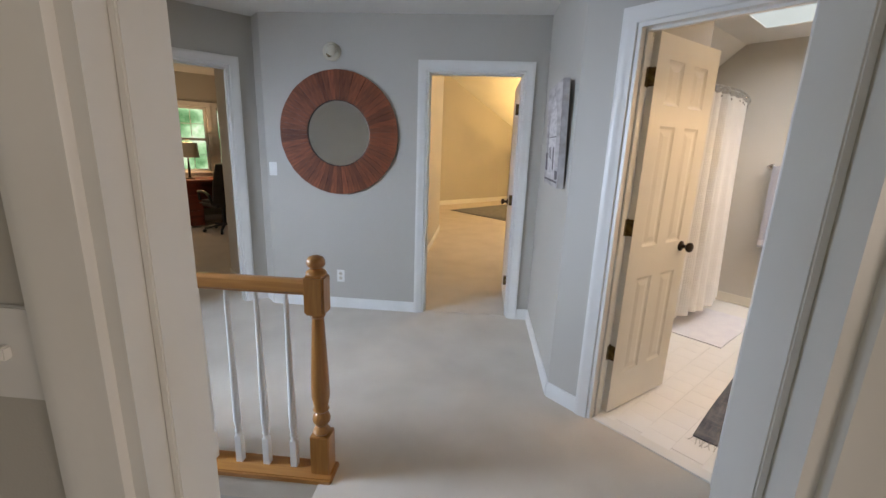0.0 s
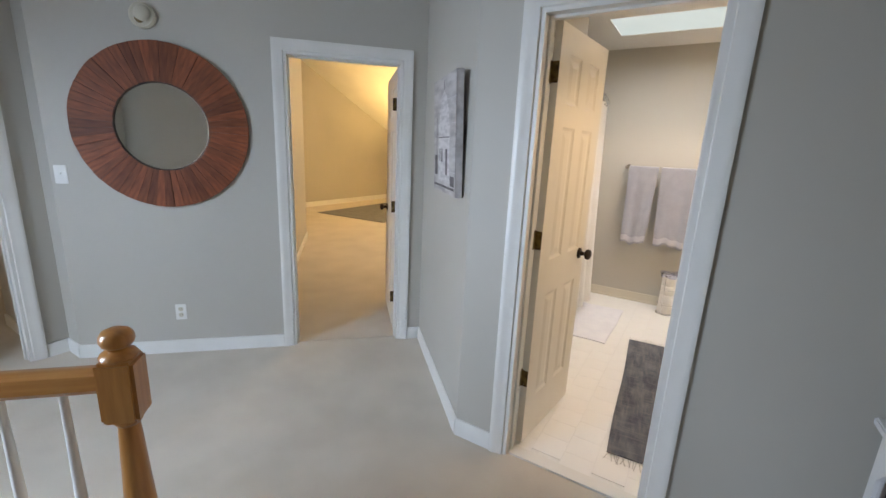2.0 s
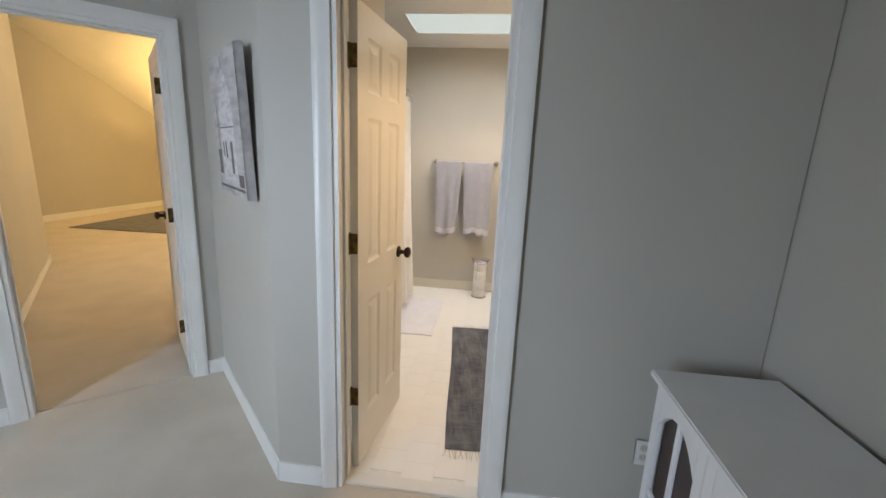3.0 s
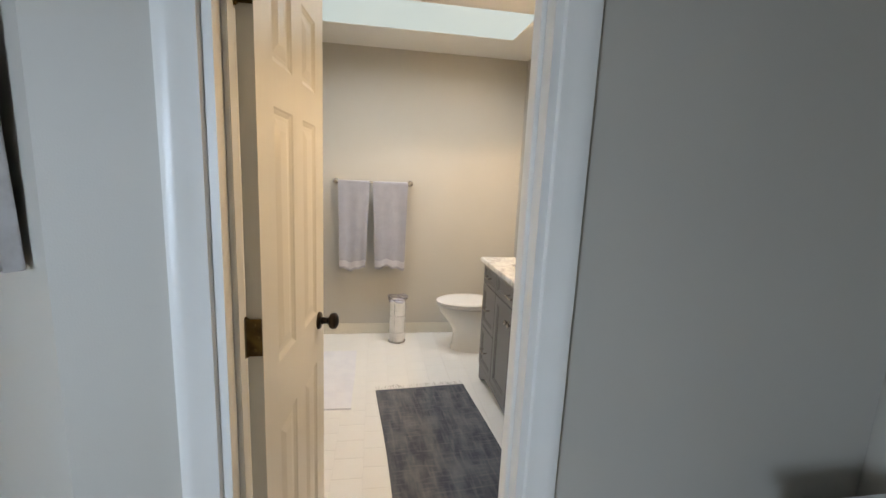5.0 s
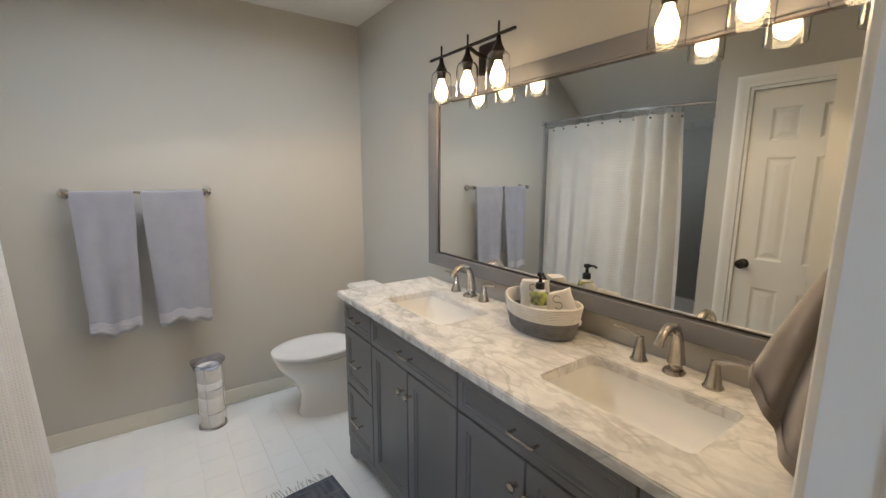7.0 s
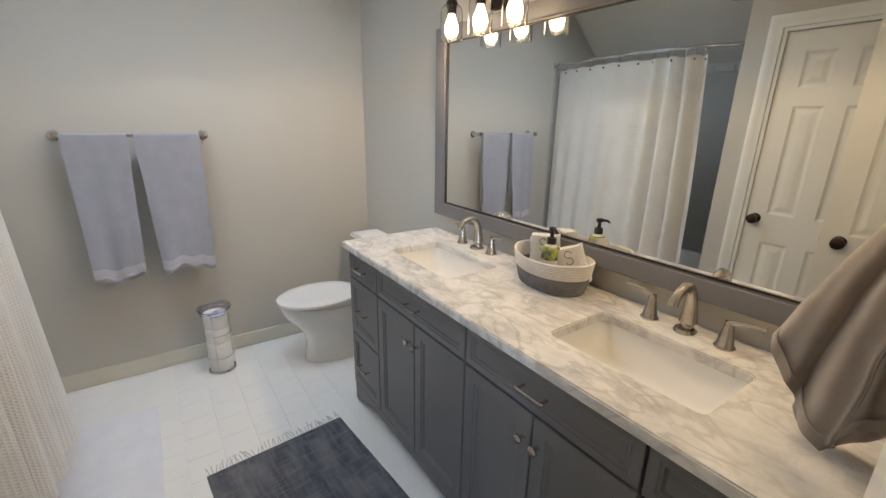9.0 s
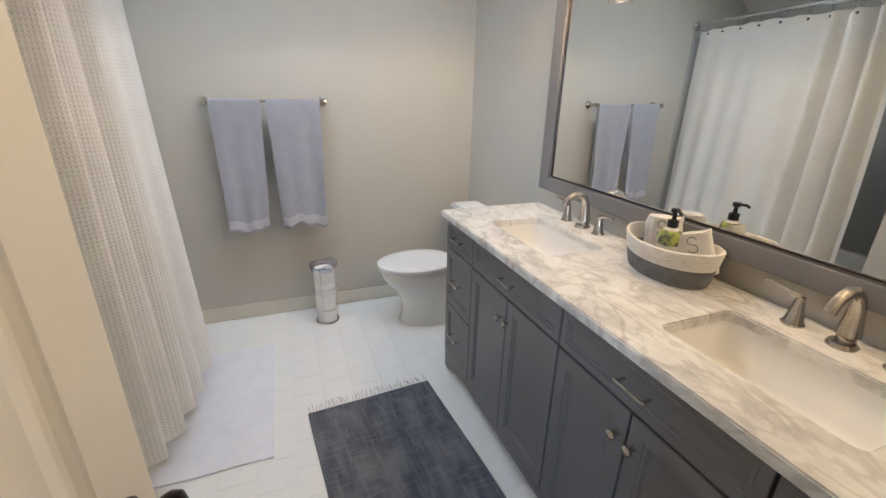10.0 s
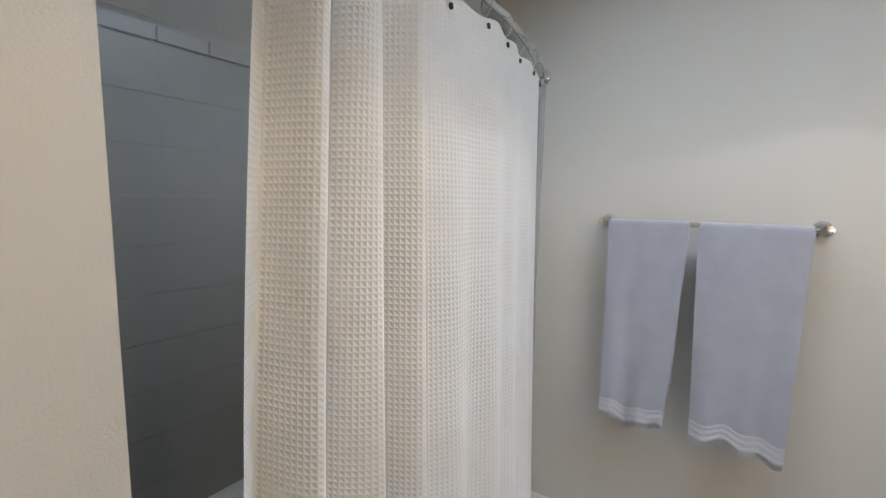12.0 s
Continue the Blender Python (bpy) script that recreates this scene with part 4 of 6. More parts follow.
def hall_cabinet():
    """A low painted cabinet with arched glass doors, its front to the hall."""
    W, D, H = 0.78, 0.405, 0.79
    m = pose(1.935, -0.236, 0, 0, 0, 180)
    root = thing("display_cabinet", m, "low white painted cabinet with arched glass doors in the hall corner", "cabinet")
    part("top", boxes((-0.0, W + 0.03, -0.012, D + 0.0, H - 0.026, H), bevel=0.005), CABW, root)
    part("carcass", boxes((0.028, 0.046, 0.010, D - 0.01, 0.0, H - 0.026), (W - 0.016, W + 0.002, 0.010, D - 0.01, 0, H - 0.026), (0.046, W - 0.016, D - 0.028, D - 0.01, 0.04, H - 0.026), (0.046, W - 0.016, 0.012, D - 0.028, 0.06, 0.078), bevel=0.002), CABW, root)
    # one solid dark brown block stands in for the hollow inside
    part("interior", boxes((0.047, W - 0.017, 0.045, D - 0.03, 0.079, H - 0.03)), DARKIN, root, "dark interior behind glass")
    for k in range(2):
        x0 = 0.048 + k * 0.349
        dw = 0.345
        z0, z1 = 0.085, H - 0.032
        door = part("door", boxes((x0, x0 + 0.045, 0.0, 0.02, z0, z1), (x0 + dw - 0.045, x0 + dw, 0.0, 0.02, z0, z1), (x0 + 0.045, x0 + dw - 0.045, 0.0, 0.02, z0, z0 + 0.05), (x0 + dw / 2 - 0.012, x0 + dw / 2 + 0.012, 0.004, 0.016, z0 + 0.05, z1 - 0.03), (x0 + 0.045, x0 + dw - 0.045, 0.004, 0.016, 0.36, 0.384), bevel=0.002), CABW, root)
        b = bmesh.new()
        pts = []
        for i in range(13):
            u = i / 12
            x = x0 + 0.045 + u * (dw - 0.09)
            pts.append((x, z1 - 0.035 - 0.085 * (2 * u - 1) ** 2))
        for y in (0.0, 0.02):
            low = [b.verts.new((x, y, z)) for x, z in pts]
            top = [b.verts.new((x, y, z1)) for x, z in pts]
            for i in range(12):
                b.faces.new((low[i], low[i + 1], top[i + 1], top[i]))
        bmesh.ops.bridge_loops(b, edges=[e for e in b.edges if len(e.link_faces) == 1])
        part("arched_rail", b, CABW, door)
        gl = part("pane", boxes((x0 + 0.045, x0 + dw - 0.045, 0.008, 0.011, z0 + 0.05, z1 - 0.03)), THINGLASS, door, raw=True)
        gl.visible_shadow = False
        part("knob", lathe([(0.0, 0.0), (0.006, 0.0), (0.006, 0.012), (0.013, 0.018), (0.011, 0.026), (0.0, 0.028)], 14, close=False), BRONZE, door, m=pose(x0 + (dw - 0.02 if k == 0 else 0.02), 0, 0.43, 90))


hall_cabinet()

# ---- office, seen through its door ----


def office_window(x0, x1):
    root = thing("office_window", pose(x0, 8.60, 0.90), "white double-hung office window with green leaves beyond", "window", "office windows", "structure")
    w, h = x1 - x0, 1.11
    part("window_casing", boxes((-0.085, 0.0, -0.018, 0.0, -0.06, h + 0.085), (w, w + 0.085, -0.018, 0.0, -0.06, h + 0.085), (0, w, -0.018, 0, h, h + 0.085), bevel=0.004), TRIM, root)
    part("window_sill", boxes((-0.10, w + 0.10, -0.045, 0.02, -0.03, 0.0), bevel=0.005), TRIM, root)
    for z0, z1, y in ((0.0, h / 2 + 0.015, 0.05), (h / 2 - 0.015, h, 0.08)):
        sash = part("sash", boxes((0, 0.04, y, y + 0.03, z0, z1), (w - 0.04, w, y, y + 0.03, z0, z1), (0.04, w - 0.04, y, y + 0.03, z0, z0 + 0.04), (0.04, w - 0.04, y, y + 0.03, z1 - 0.035, z1), bevel=0.003), TRIM, root)
        part("muntin", boxes((w / 3 - 0.004, w / 3 + 0.004, y + 0.006, y + 0.018, z0 + 0.04, z1 - 0.035), (2 * w / 3 - 0.004, 2 * w / 3 + 0.004, y + 0.006, y + 0.018, z0 + 0.04, z1 - 0.035), (0.04, w - 0.04, y + 0.006, y + 0.018, (z0 + z1) / 2 - 0.004, (z0 + z1) / 2 + 0.004)), TRIM, sash, raw=True)
        p = part("pane", boxes((0.04, w - 0.04, y + 0.012, y + 0.015, z0 + 0.04, z1 - 0.035)), PANE, sash, raw=True)
        p.visible_shadow = False


office_window(1.06, 1.80)
office_window(1.95, 2.56)
bk = part("backdrop_leaves", boxes((-14, 18, 18.0, 18.1, -4, 12)), LEAVES, raw=True)
tagged(bk, "blurred sunlit green tree leaves beyond the office windows", "foliage", kind="structure")

root = thing("desk", pose(1.07, 7.93, 0), "reddish cherry wood pedestal desk under the office window", "desk")
part("desktop", boxes((-0.03, 1.50, -0.03, 0.62, 0.77, 0.80), bevel=0.006), CHERRY, root)
for px in (0.0, 1.05):
    ped = part("pedestal", boxes((px, px + 0.42, 0.0, 0.60, 0.03, 0.77), bevel=0.004), CHERRY, root)
    for z in (0.08, 0.33, 0.57):
        dr = part("drawer_front", boxes((px + 0.025, px + 0.395, -0.016, 0.0, z, z + 0.21), bevel=0.005), CHERRY, ped)
part("modesty_panel", boxes((0.42, 1.05, 0.50, 0.52, 0.25, 0.77)), CHERRY, root, raw=True)

root = thing("desk_lamp", pose(1.38, 8.22, 0.80), "table lamp with a cream linen drum shade on the desk", "table lamp")
part("base", lathe([(0.0, 0.0), (0.075, 0.0), (0.075, 0.012), (0.03, 0.022), (0.016, 0.05), (0.022, 0.16), (0.014, 0.27), (0.010, 0.38), (0.0, 0.38)], 20, close=False), BRONZE, root)
shd = part("shade", lathe([(0.175, 0.36), (0.155, 0.60), (0.150, 0.60), (0.170, 0.36)], 32, close=False), SHADEM, root)
part("finial", lathe([(0.003, 0.38), (0.003, 0.63), (0.010, 0.637), (0.0, 0.655)], 10), BRASS, root)

root = thing("desk_fan", pose(1.17, 8.20, 0.80), "small round dark desk fan", "fan")
part("foot", lathe([(0.0, 0.0), (0.07, 0.0), (0.07, 0.012), (0.02, 0.02), (0.014, 0.06), (0.0, 0.06)], 20, close=False), BLACKP, root)
b = bmesh.new()
for r in (0.045, 0.075, 0.105, 0.125):
    pts = [(r * math.cos(2 * math.pi * i / 28), -0.05 + 0.25 * r, 0.19 + r * math.sin(2 * math.pi * i / 28)) for i in range(29)]
    tube(pts, 0.0028, 6, b)
for i in range(16):
    a = 2 * math.pi * i / 16
    tube([(0.03 * math.cos(a), -0.042, 0.19 + 0.03 * math.sin(a)), (0.125 * math.cos(a), -0.019, 0.19 + 0.125 * math.sin(a))], 0.002, 5, b)
part("grille", b, BLACKP, root)
part("housing", lathe([(0.128, 0.0), (0.130, 0.03), (0.10, 0.075), (0.05, 0.10), (0.0, 0.10)], 28, close=False), BLACKP, root, m=pose(0, -0.02, 0.19, -90))
b = bmesh.new()
for k in range(4):
    g = sheet(6, 4, lambda u, v: Vector(((0.02 + 0.085 * u), -0.012 + 0.02 * (v - 0.5), 0.045 * (v - 0.5))), 0.001)
    merge(b, g, pose(0, -0.01, 0.19, 0, 90 * k, 0))
part("blades", b, BLACKP, root)

root = thing("office_chair", pose(1.68, 7.42, 0, 0, 0, 15), "dark high-backed leather office chair on castors", "chair")
part("seat", boxes((-0.26, 0.26, -0.25, 0.27, 0.42, 0.52), bevel=0.04), DARKLEATHER, root)
b = sheet(10, 10, lambda u, v: Vector(((u - 0.5) * (0.54 - 0.10 * v ** 3), -0.27 - 0.10 * v + 0.06 * (2 * u - 1) ** 2, 0.46 + 0.64 * v)), 0.10)
part("backrest", b, DARKLEATHER, root)
part("column", lathe([(0.03, 0.10), (0.03, 0.42)], 14), BLACKP, root)
for k in range(5):
    a = 2 * math.pi * k / 5 + 0.3
    lg = part("leg", tube([(0, 0, 0.12), (0.30 * math.cos(a), 0.30 * math.sin(a), 0.075)], 0.022, 8), BLACKP, root)
    part("castor", lathe([(0.0, -0.018), (0.027, -0.018), (0.030, 0.0), (0.027, 0.018), (0.0, 0.018)], 16, close=False), BLACKP, lg, m=pose(0.30 * math.cos(a), 0.30 * math.sin(a), 0.030, 90, 0, math.degrees(a)))
for sx in (-1, 1):
    part("armrest", tube([(sx * 0.27, -0.20, 0.47), (sx * 0.30, -0.18, 0.62), (sx * 0.30, -0.05, 0.67), (sx * 0.30, 0.14, 0.66), (sx * 0.27, 0.18, 0.52)], 0.022, 8), DARKLEATHER, root)
cord = part("lamp_cord", tube([(0.72, 8.592, 0.33), (0.73, 8.55, 0.22), (0.76, 8.52, 0.05), (0.85, 8.50, 0.008), (1.03, 8.46, 0.008), (1.045, 8.45, 0.10), (1.045, 8.50, 0.60), (1.05, 8.58, 0.79)], 0.004, 6), BLACKP)
tagged(cord, "thin dark power cord running to the desk", "cable")

# ---- bedroom, seen through its door ----
rug = part("bedroom_rug", boxes((-1.25, 1.25, -0.9, 0.9, 0.0, 0.012), bevel=0.004), BEDRUG, m=pose(7.95, 6.62, 0, 0, 0, 2))
tagged(rug, "grey flat rug on the bedroom carpet", "rug")

# ---- bathroom ----


def framed_front(name, x0, x1, z0, z1, parent, frame=0.055, y=0.0, raised=True):
    """A cabinet front with a moulded frame and a flat middle; x along, z up, its face at y = 0 looking along -y."""
    b = bmesh.new()
    rings = []
    frame = min(frame, (x1 - x0) * 0.3, (z1 - z0) * 0.3)
    for ins, d in ((0.0, 0.020), (0.0, 0.002), (0.002, 0.0), (frame - 0.012, 0.0), (frame - 0.008, 0.004), (frame - 0.002, 0.004), (frame + 0.004, 0.010), (frame + 0.012, 0.010)):
        rings.append([b.verts.new((x, y + d, z)) for x, z in ((x0 + ins, z0 + ins), (x1 - ins, z0 + ins), (x1 - ins, z1 - ins), (x0 + ins, z1 - ins))])
    for a, c in zip(rings, rings[1:]):
        for i in range(4):
            b.faces.new((a[i], a[(i + 1) % 4], c[(i + 1) % 4], c[i]))
    b.faces.new(rings[-1])
    b.faces.new(rings[0])
    bmesh.ops.recalc_face_normals(b, faces=b.faces)
    return part(name, b, VANITY, parent, raw=True)


def bar_pull(parent, x, z, w=0.10):
    b = tube([(x - w / 2, -0.026, z), (x - w / 2 + 0.01, -0.030, z), (x + w / 2 - 0.01, -0.030, z), (x + w / 2, -0.026, z)], 0.0045, 8)
    for s in (-1, 1):
        tube([(x + s * (w / 2 - 0.008), 0.0, z), (x + s * (w / 2 - 0.008), -0.030, z)], 0.0045, 8, b)
    part("pull", b, NICKEL, parent, "brushed nickel bar pull")


def cab_knob(parent, x, z):
    part("knob", lathe([(0.0, 0.0), (0.008, 0.0), (0.0055, 0.008), (0.006, 0.016), (0.0145, 0.022), (0.0145, 0.028), (0.010, 0.032), (0.0, 0.033)], 18, close=False), NICKEL, parent, "brushed nickel knob", m=pose(x, 0, z, 90))


def vanity():
    """The long grey vanity: local x runs from the toilet end (0) towards the door, local -y is its front."""
    L, D, H = 1.90, 0.535, 0.893
    m = Matrix(((-1, 0, 0, 4.105), (0, -1, 0, -0.118), (0, 0, 1, 0), (0, 0, 0, 1)))
    root = thing("vanity_cabinet", m, "long grey painted bathroom vanity with framed drawers and doors", "vanity")
    part("carcass", boxes((0, L, 0.021, D, 0.10, 0.744), (0, L, 0.021, 0.036, 0.744, H), (0, L, D - 0.015, D, 0.744, H), (0, 0.018, 0.036, D - 0.015, 0.744, H), (L - 0.018, L, 0.036, D - 0.015, 0.744, H), (0.0, 0.055, 0.012, 0.10, 0.0, 0.10), (L - 0.055, L, 0.012, 0.10, 0.0, 0.10), (0.0, 0.02, 0.05, D, 0.0, 0.10), (0.02, L - 0.02, 0.10, 0.118, 0.0, 0.10), bevel=0.002), VANITY, root, raw=True)
    # arched apron at the foot
    b = bmesh.new()
    n = 40
    f0, f1 = [], []
    for i in range(n + 1):
        x = L * i / n
        u = min(x, L - x)
        z = 0.005 if u < 0.06 else min(0.075, 0.005 + 0.07 * math.sin(min(1, (u - 0.06) / 0.16) * math.pi / 2))
        f0.append((x, z))
    for y in (0.008, 0.026):
        low = [b.verts.new((x, y, z)) for x, z in f0]
        top = [b.verts.new((x, y, 0.118)) for x, z in f0]
        for i in range(n):
            b.faces.new((low[i], low[i + 1], top[i + 1], top[i]))
    bmesh.ops.bridge_loops(b, edges=[e for e in b.edges if len(e.link_faces) == 1])
    part("apron", b, VANITY, root)
    part("foot_moulding", boxes((-0.004, L, 0.004, 0.03, 0.112, 0.122), bevel=0.003), VANITY, root)
    top0, top1 = 0.748, 0.882
    cols = [(0.008, 0.316), (0.324, 0.970), (0.978, 1.586), (1.594, 1.892)]
    for k, (x0, x1) in enumerate(cols):
        d = framed_front("drawer_front", x0, x1, top0, top1, root, 0.036)
        bar_pull(d, (x0 + x1) / 2, (top0 + top1) / 2)
        if k in (0, 3):
            for z0, z1 in ((0.438, 0.740), (0.128, 0.430)):
                d = framed_front("drawer_front", x0, x1, z0, z1, root, 0.05)
                bar_pull(d, (x0 + x1) / 2, (z0 + z1) / 2)
        else:
            mid = (x0 + x1) / 2
            for a, c, kx in ((x0, mid - 0.003, mid - 0.028), (mid + 0.003, x1, mid + 0.028)):
                d = framed_front("door", a, c, 0.128, 0.740, root, 0.058)
                cab_knob(d, kx, 0.655)
    # the end panel by the toilet
    b = bmesh.new()
    part("end_panel", boxes((-0.006, 0.0, 0.03, 0.09, 0.12, 0.88), (-0.006, 0.0, D - 0.07, D - 0.01, 0.12, 0.88), (-0.006, 0, 0.09, D - 0.07, 0.12, 0.19), (-0.006, 0, 0.09, D - 0.07, 0.81, 0.88)), VANITY, root, raw=True)


vanity()

SINKS = [(3.410, 3.862), (2.468, 2.896)]
SY0, SY1 = -0.500, -0.238


def rounded_loop(x0, x1, y0, y1, r, z, n=5):
    pts = []
    for cx, cy, a0 in ((x1 - r, y1 - r, 0), (x0 + r, y1 - r, 90), (x0 + r, y0 + r, 180), (x1 - r, y0 + r, 270)):
        for i in range(n + 1):
            a = radians(a0 + 90 * i / n)
            pts.append((cx + r * math.cos(a), cy + r * math.sin(a), z))
    return pts


def countertop():
    z1, z0 = 0.925, 0.895
    x0, x1, y0, y1 = 2.183, 4.122, VY + 0.002, -0.093
    b = bmesh.new()
    levels = []
    xm = (SINKS[1][1] + SINKS[0][0]) / 2
    cells = [(x0, xm, SINKS[1]), (xm, x1, SINKS[0])]
    for z in (z1, z0):
        loops = []
        for xa, xb, (sx0, sx1) in cells:
            k = 6
            lp = [b.verts.new(p) for p in rounded_loop(sx0, sx1, SY0, SY1, 0.022, z)]
            cs = [b.verts.new((px, py, z)) for px, py in ((xb, y1), (xa, y1), (xa, y0), (xb, y0))]
            for c in range(4):
                arc = lp[c * k:(c + 1) * k]
                for i in range(k - 1):
                    b.faces.new((cs[c], arc[i], arc[i + 1]))
                b.faces.new((cs[c], arc[-1], lp[((c + 1) % 4) * k], cs[(c + 1) % 4]))
            loops.append((lp, cs))
        levels.append(loops)
    for (lp, cs), (lq, cq) in zip(*levels):
        for i in range(len(lp)):
            j = (i + 1) % len(lp)
            b.faces.new((lp[i], lp[j], lq[j], lq[i]))
        for i in range(4):
            j = (i + 1) % 4
            if abs(cs[i].co.x - xm) < 1e-6 and abs(cs[j].co.x - xm) < 1e-6:
                continue
            b.faces.new((cs[i], cs[j], cq[j], cq[i]))
    bmesh.ops.remove_doubles(b, verts=b.verts[:], dist=1e-5)
    bmesh.ops.recalc_face_normals(b, faces=b.faces)
    edge = [e for e in b.edges if all(abs(v.co.z - z1) < 1e-5 for v in e.verts) and e.calc_face_angle(0) > 1]
    bmesh.ops.bevel(b, geom=edge, offset=0.004, segments=2, affect="EDGES")
    top = part("countertop", b, MARBLE)
    tagged(top, "white marble countertop with grey veins on the vanity", "countertop")


countertop()


def sink(x0, x1):
    """An undermounted rectangular bowl: floor, sloping sides, rim under the slab."""
    root = thing("sink", pose(0, 0, 0), "white rectangular undermount sink bowl", "sink", "vanity sinks")
    b = bmesh.new()
    rings = []
    for ins, z, r in ((-0.03, 0.893, 0.05), (-0.004, 0.893, 0.038), (-0.004, 0.885, 0.038), (0.006, 0.84, 0.045), (0.018, 0.795, 0.05), (0.040, 0.775, 0.05), (0.075, 0.768, 0.04)):
        rings.append([b.verts.new(p) for p in rounded_loop(x0 + ins, x1 - ins, SY0 + ins, SY1 - ins, r, z)])
    n = len(rings[0])
    for a, c in zip(rings, rings[1:]):
        for i in range(n):
            b.faces.new((a[i], a[(i + 1) % n], c[(i + 1) % n], c[i]))
    b.faces.new(rings[-1])
    part("bowl", b, PORC, root)
    part("drain", lathe([(0.0, 0.0), (0.022, 0.0), (0.022, 0.003), (0.016, 0.004), (0.012, 0.001), (0.0, 0.001)], 20, close=False), NICKEL, root, "brushed nickel drain", m=pose((x0 + x1) / 2, (SY0 + SY1) / 2 - 0.02, 0.769))


for s in SINKS:
    sink(*s)


def faucet(x, y, z=0.925):
    root = thing("faucet", pose(x, y, z), "brushed nickel widespread faucet with a curved spout", "faucet", "vanity faucets")
    pts = [(0, -0.014, 0.0), (0, -0.0125, 0.03), (0, -0.0105, 0.065), (0, -0.0075, 0.095), (0, -0.001, 0.118), (0, 0.009, 0.136), (0, 0.029, 0.148), (0, 0.053, 0.150), (0, 0.076, 0.142), (0, 0.094, 0.126), (0, 0.103, 0.106)]
    part("spout", tube(pts, 0.02, 18, radii=[0.029, 0.0255, 0.021, 0.0175, 0.0155, 0.0145, 0.0140, 0.0138, 0.0136, 0.0135, 0.0135]), NICKEL, root)
    part("spout_base", lathe([(0.031, 0.0), (0.031, 0.004), (0.026, 0.012), (0.0, 0.012)], 20, close=False), NICKEL, root)
    for s in (-1, 1):
        h = part("handle", lathe([(0.027, 0.0), (0.027, 0.004), (0.022, 0.010), (0.016, 0.045), (0.012, 0.068), (0.011, 0.078), (0.0, 0.081)], 18, close=False), NICKEL, root, m=pose(s * 0.108, 0.0, 0))
        part("lever", tube([(0, 0, 0.074), (s * 0.030, 0.002, 0.084), (s * 0.062, 0.006, 0.091), (s * 0.086, 0.009, 0.090)], 0.006, 8, radii=[0.010, 0.006, 0.0048, 0.0042]), NICKEL, h)


faucet(3.668, -0.592)
faucet(2.684, -0.585)


def vanity_mirror():
    x0, x1, z0, z1 = 2.235, 4.103, 1.012, 1.945
    w = 0.092
    root = thing("vanity_mirror", pose(0, VY, 0), "large rectangular grey-framed mirror above the vanity", "mirror")
    part("glass", boxes((x0 + w - 0.004, x1 - w + 0.004, 0.006, 0.016, z0 + w - 0.016, z1 - w + 0.020)), MIRROR, root, "silvered mirror glass", raw=True)
    b = bmesh.new()
    rings = []
    for ins, d in ((0.0, 0.001), (0.0, 0.026), (0.004, 0.030), (w - 0.020, 0.028), (w - 0.014, 0.024), (w - 0.013, 0.019), (w, 0.017)):
        k = ins * 0.82
        rings.append([b.verts.new(p) for p in ((x0 + ins, d, z0 + k), (x1 - ins, d, z0 + k), (x1 - ins, d, z1 - k), (x0 + ins, d, z1 - k))])
    for a, c in zip(rings, rings[1:]):
        for i in range(4):
            b.faces.new((a[i], a[(i + 1) % 4], c[(i + 1) % 4], c[i]))
    part("frame", b, MFRAME, root, raw=False)
    k = w * 0.82
    part("inner_edge", boxes((x0 + w - 0.003, x0 + w + 0.002, 0.016, 0.0215, z0 + k, z1 - k), (x1 - w - 0.002, x1 - w + 0.003, 0.016, 0.0215, z0 + k, z1 - k), (x0 + w, x1 - w, 0.016, 0.0215, z0 + k - 0.003, z0 + k + 0.002), (x0 + w, x1 - w, 0.016, 0.0215, z1 - k - 0.002, z1 - k + 0.003)), BRONZE, root, "dark bronze inner edge", raw=True)


vanity_mirror()


def vanity_light(xs):
    """A dark bar with three glass-shaded bulbs hanging from it."""
    xc = xs[1]
    y, zb = -0.535, 2.050
    root = thing("vanity_light", pose(xc, VY, 0), "three-bulb dark bronze wall light with clear glass shades", "wall light", "vanity lights")
    yo = y - VY
    part("backplate", boxes((-0.062, 0.062, 0.0, 0.020, 1.955, 2.085), bevel=0.005), BRONZE, root)
    part("arm", tube([(0, 0.015, 2.02), (0, yo * 0.6, 2.03), (0, yo, zb)], 0.009, 8), BRONZE, root)
    part("bar", boxes((-0.29, 0.29, yo - 0.006, yo + 0.006, zb - 0.005, zb + 0.005), bevel=0.0015), BRONZE, root)
    for x in xs:
        dx = x - xc
        st = part("socket", lathe([(0.0, 2.098), (0.0045, 2.098), (0.0045, 2.052), (0.008, 2.045), (0.012, 2.020), (0.022, 2.000), (0.026, 1.992), (0.026, 1.982), (0.020, 1.980), (0.020, 1.950), (0.0, 1.950)], 18, close=False), BRONZE, root, m=pose(dx, yo, 0))
        sh = part("shade", lathe([(0.022, 1.984), (0.036, 1.982), (0.045, 1.970), (0.048, 1.950), (0.048, 1.845), (0.0455, 1.845), (0.0455, 1.950), (0.043, 1.968), (0.034, 1.979), (0.022, 1.981)], 28, close=False), GLASS, root, "clear glass cylinder shade", m=pose(dx, yo, 0))
        sh.visible_shadow = False
        bu = part("bulb", lathe([(0.0, 1.855), (0.012, 1.858), (0.024, 1.868), (0.030, 1.886), (0.029, 1.904), (0.020, 1.928), (0.0135, 1.945), (0.0135, 1.952)], 20, close=False), BULBM, root, "glowing warm bulb", m=pose(dx, yo, 0))
        bu.visible_shadow = False


vanity_light((3.830, 3.633, 3.436))
vanity_light((2.766, 2.571, 2.385))


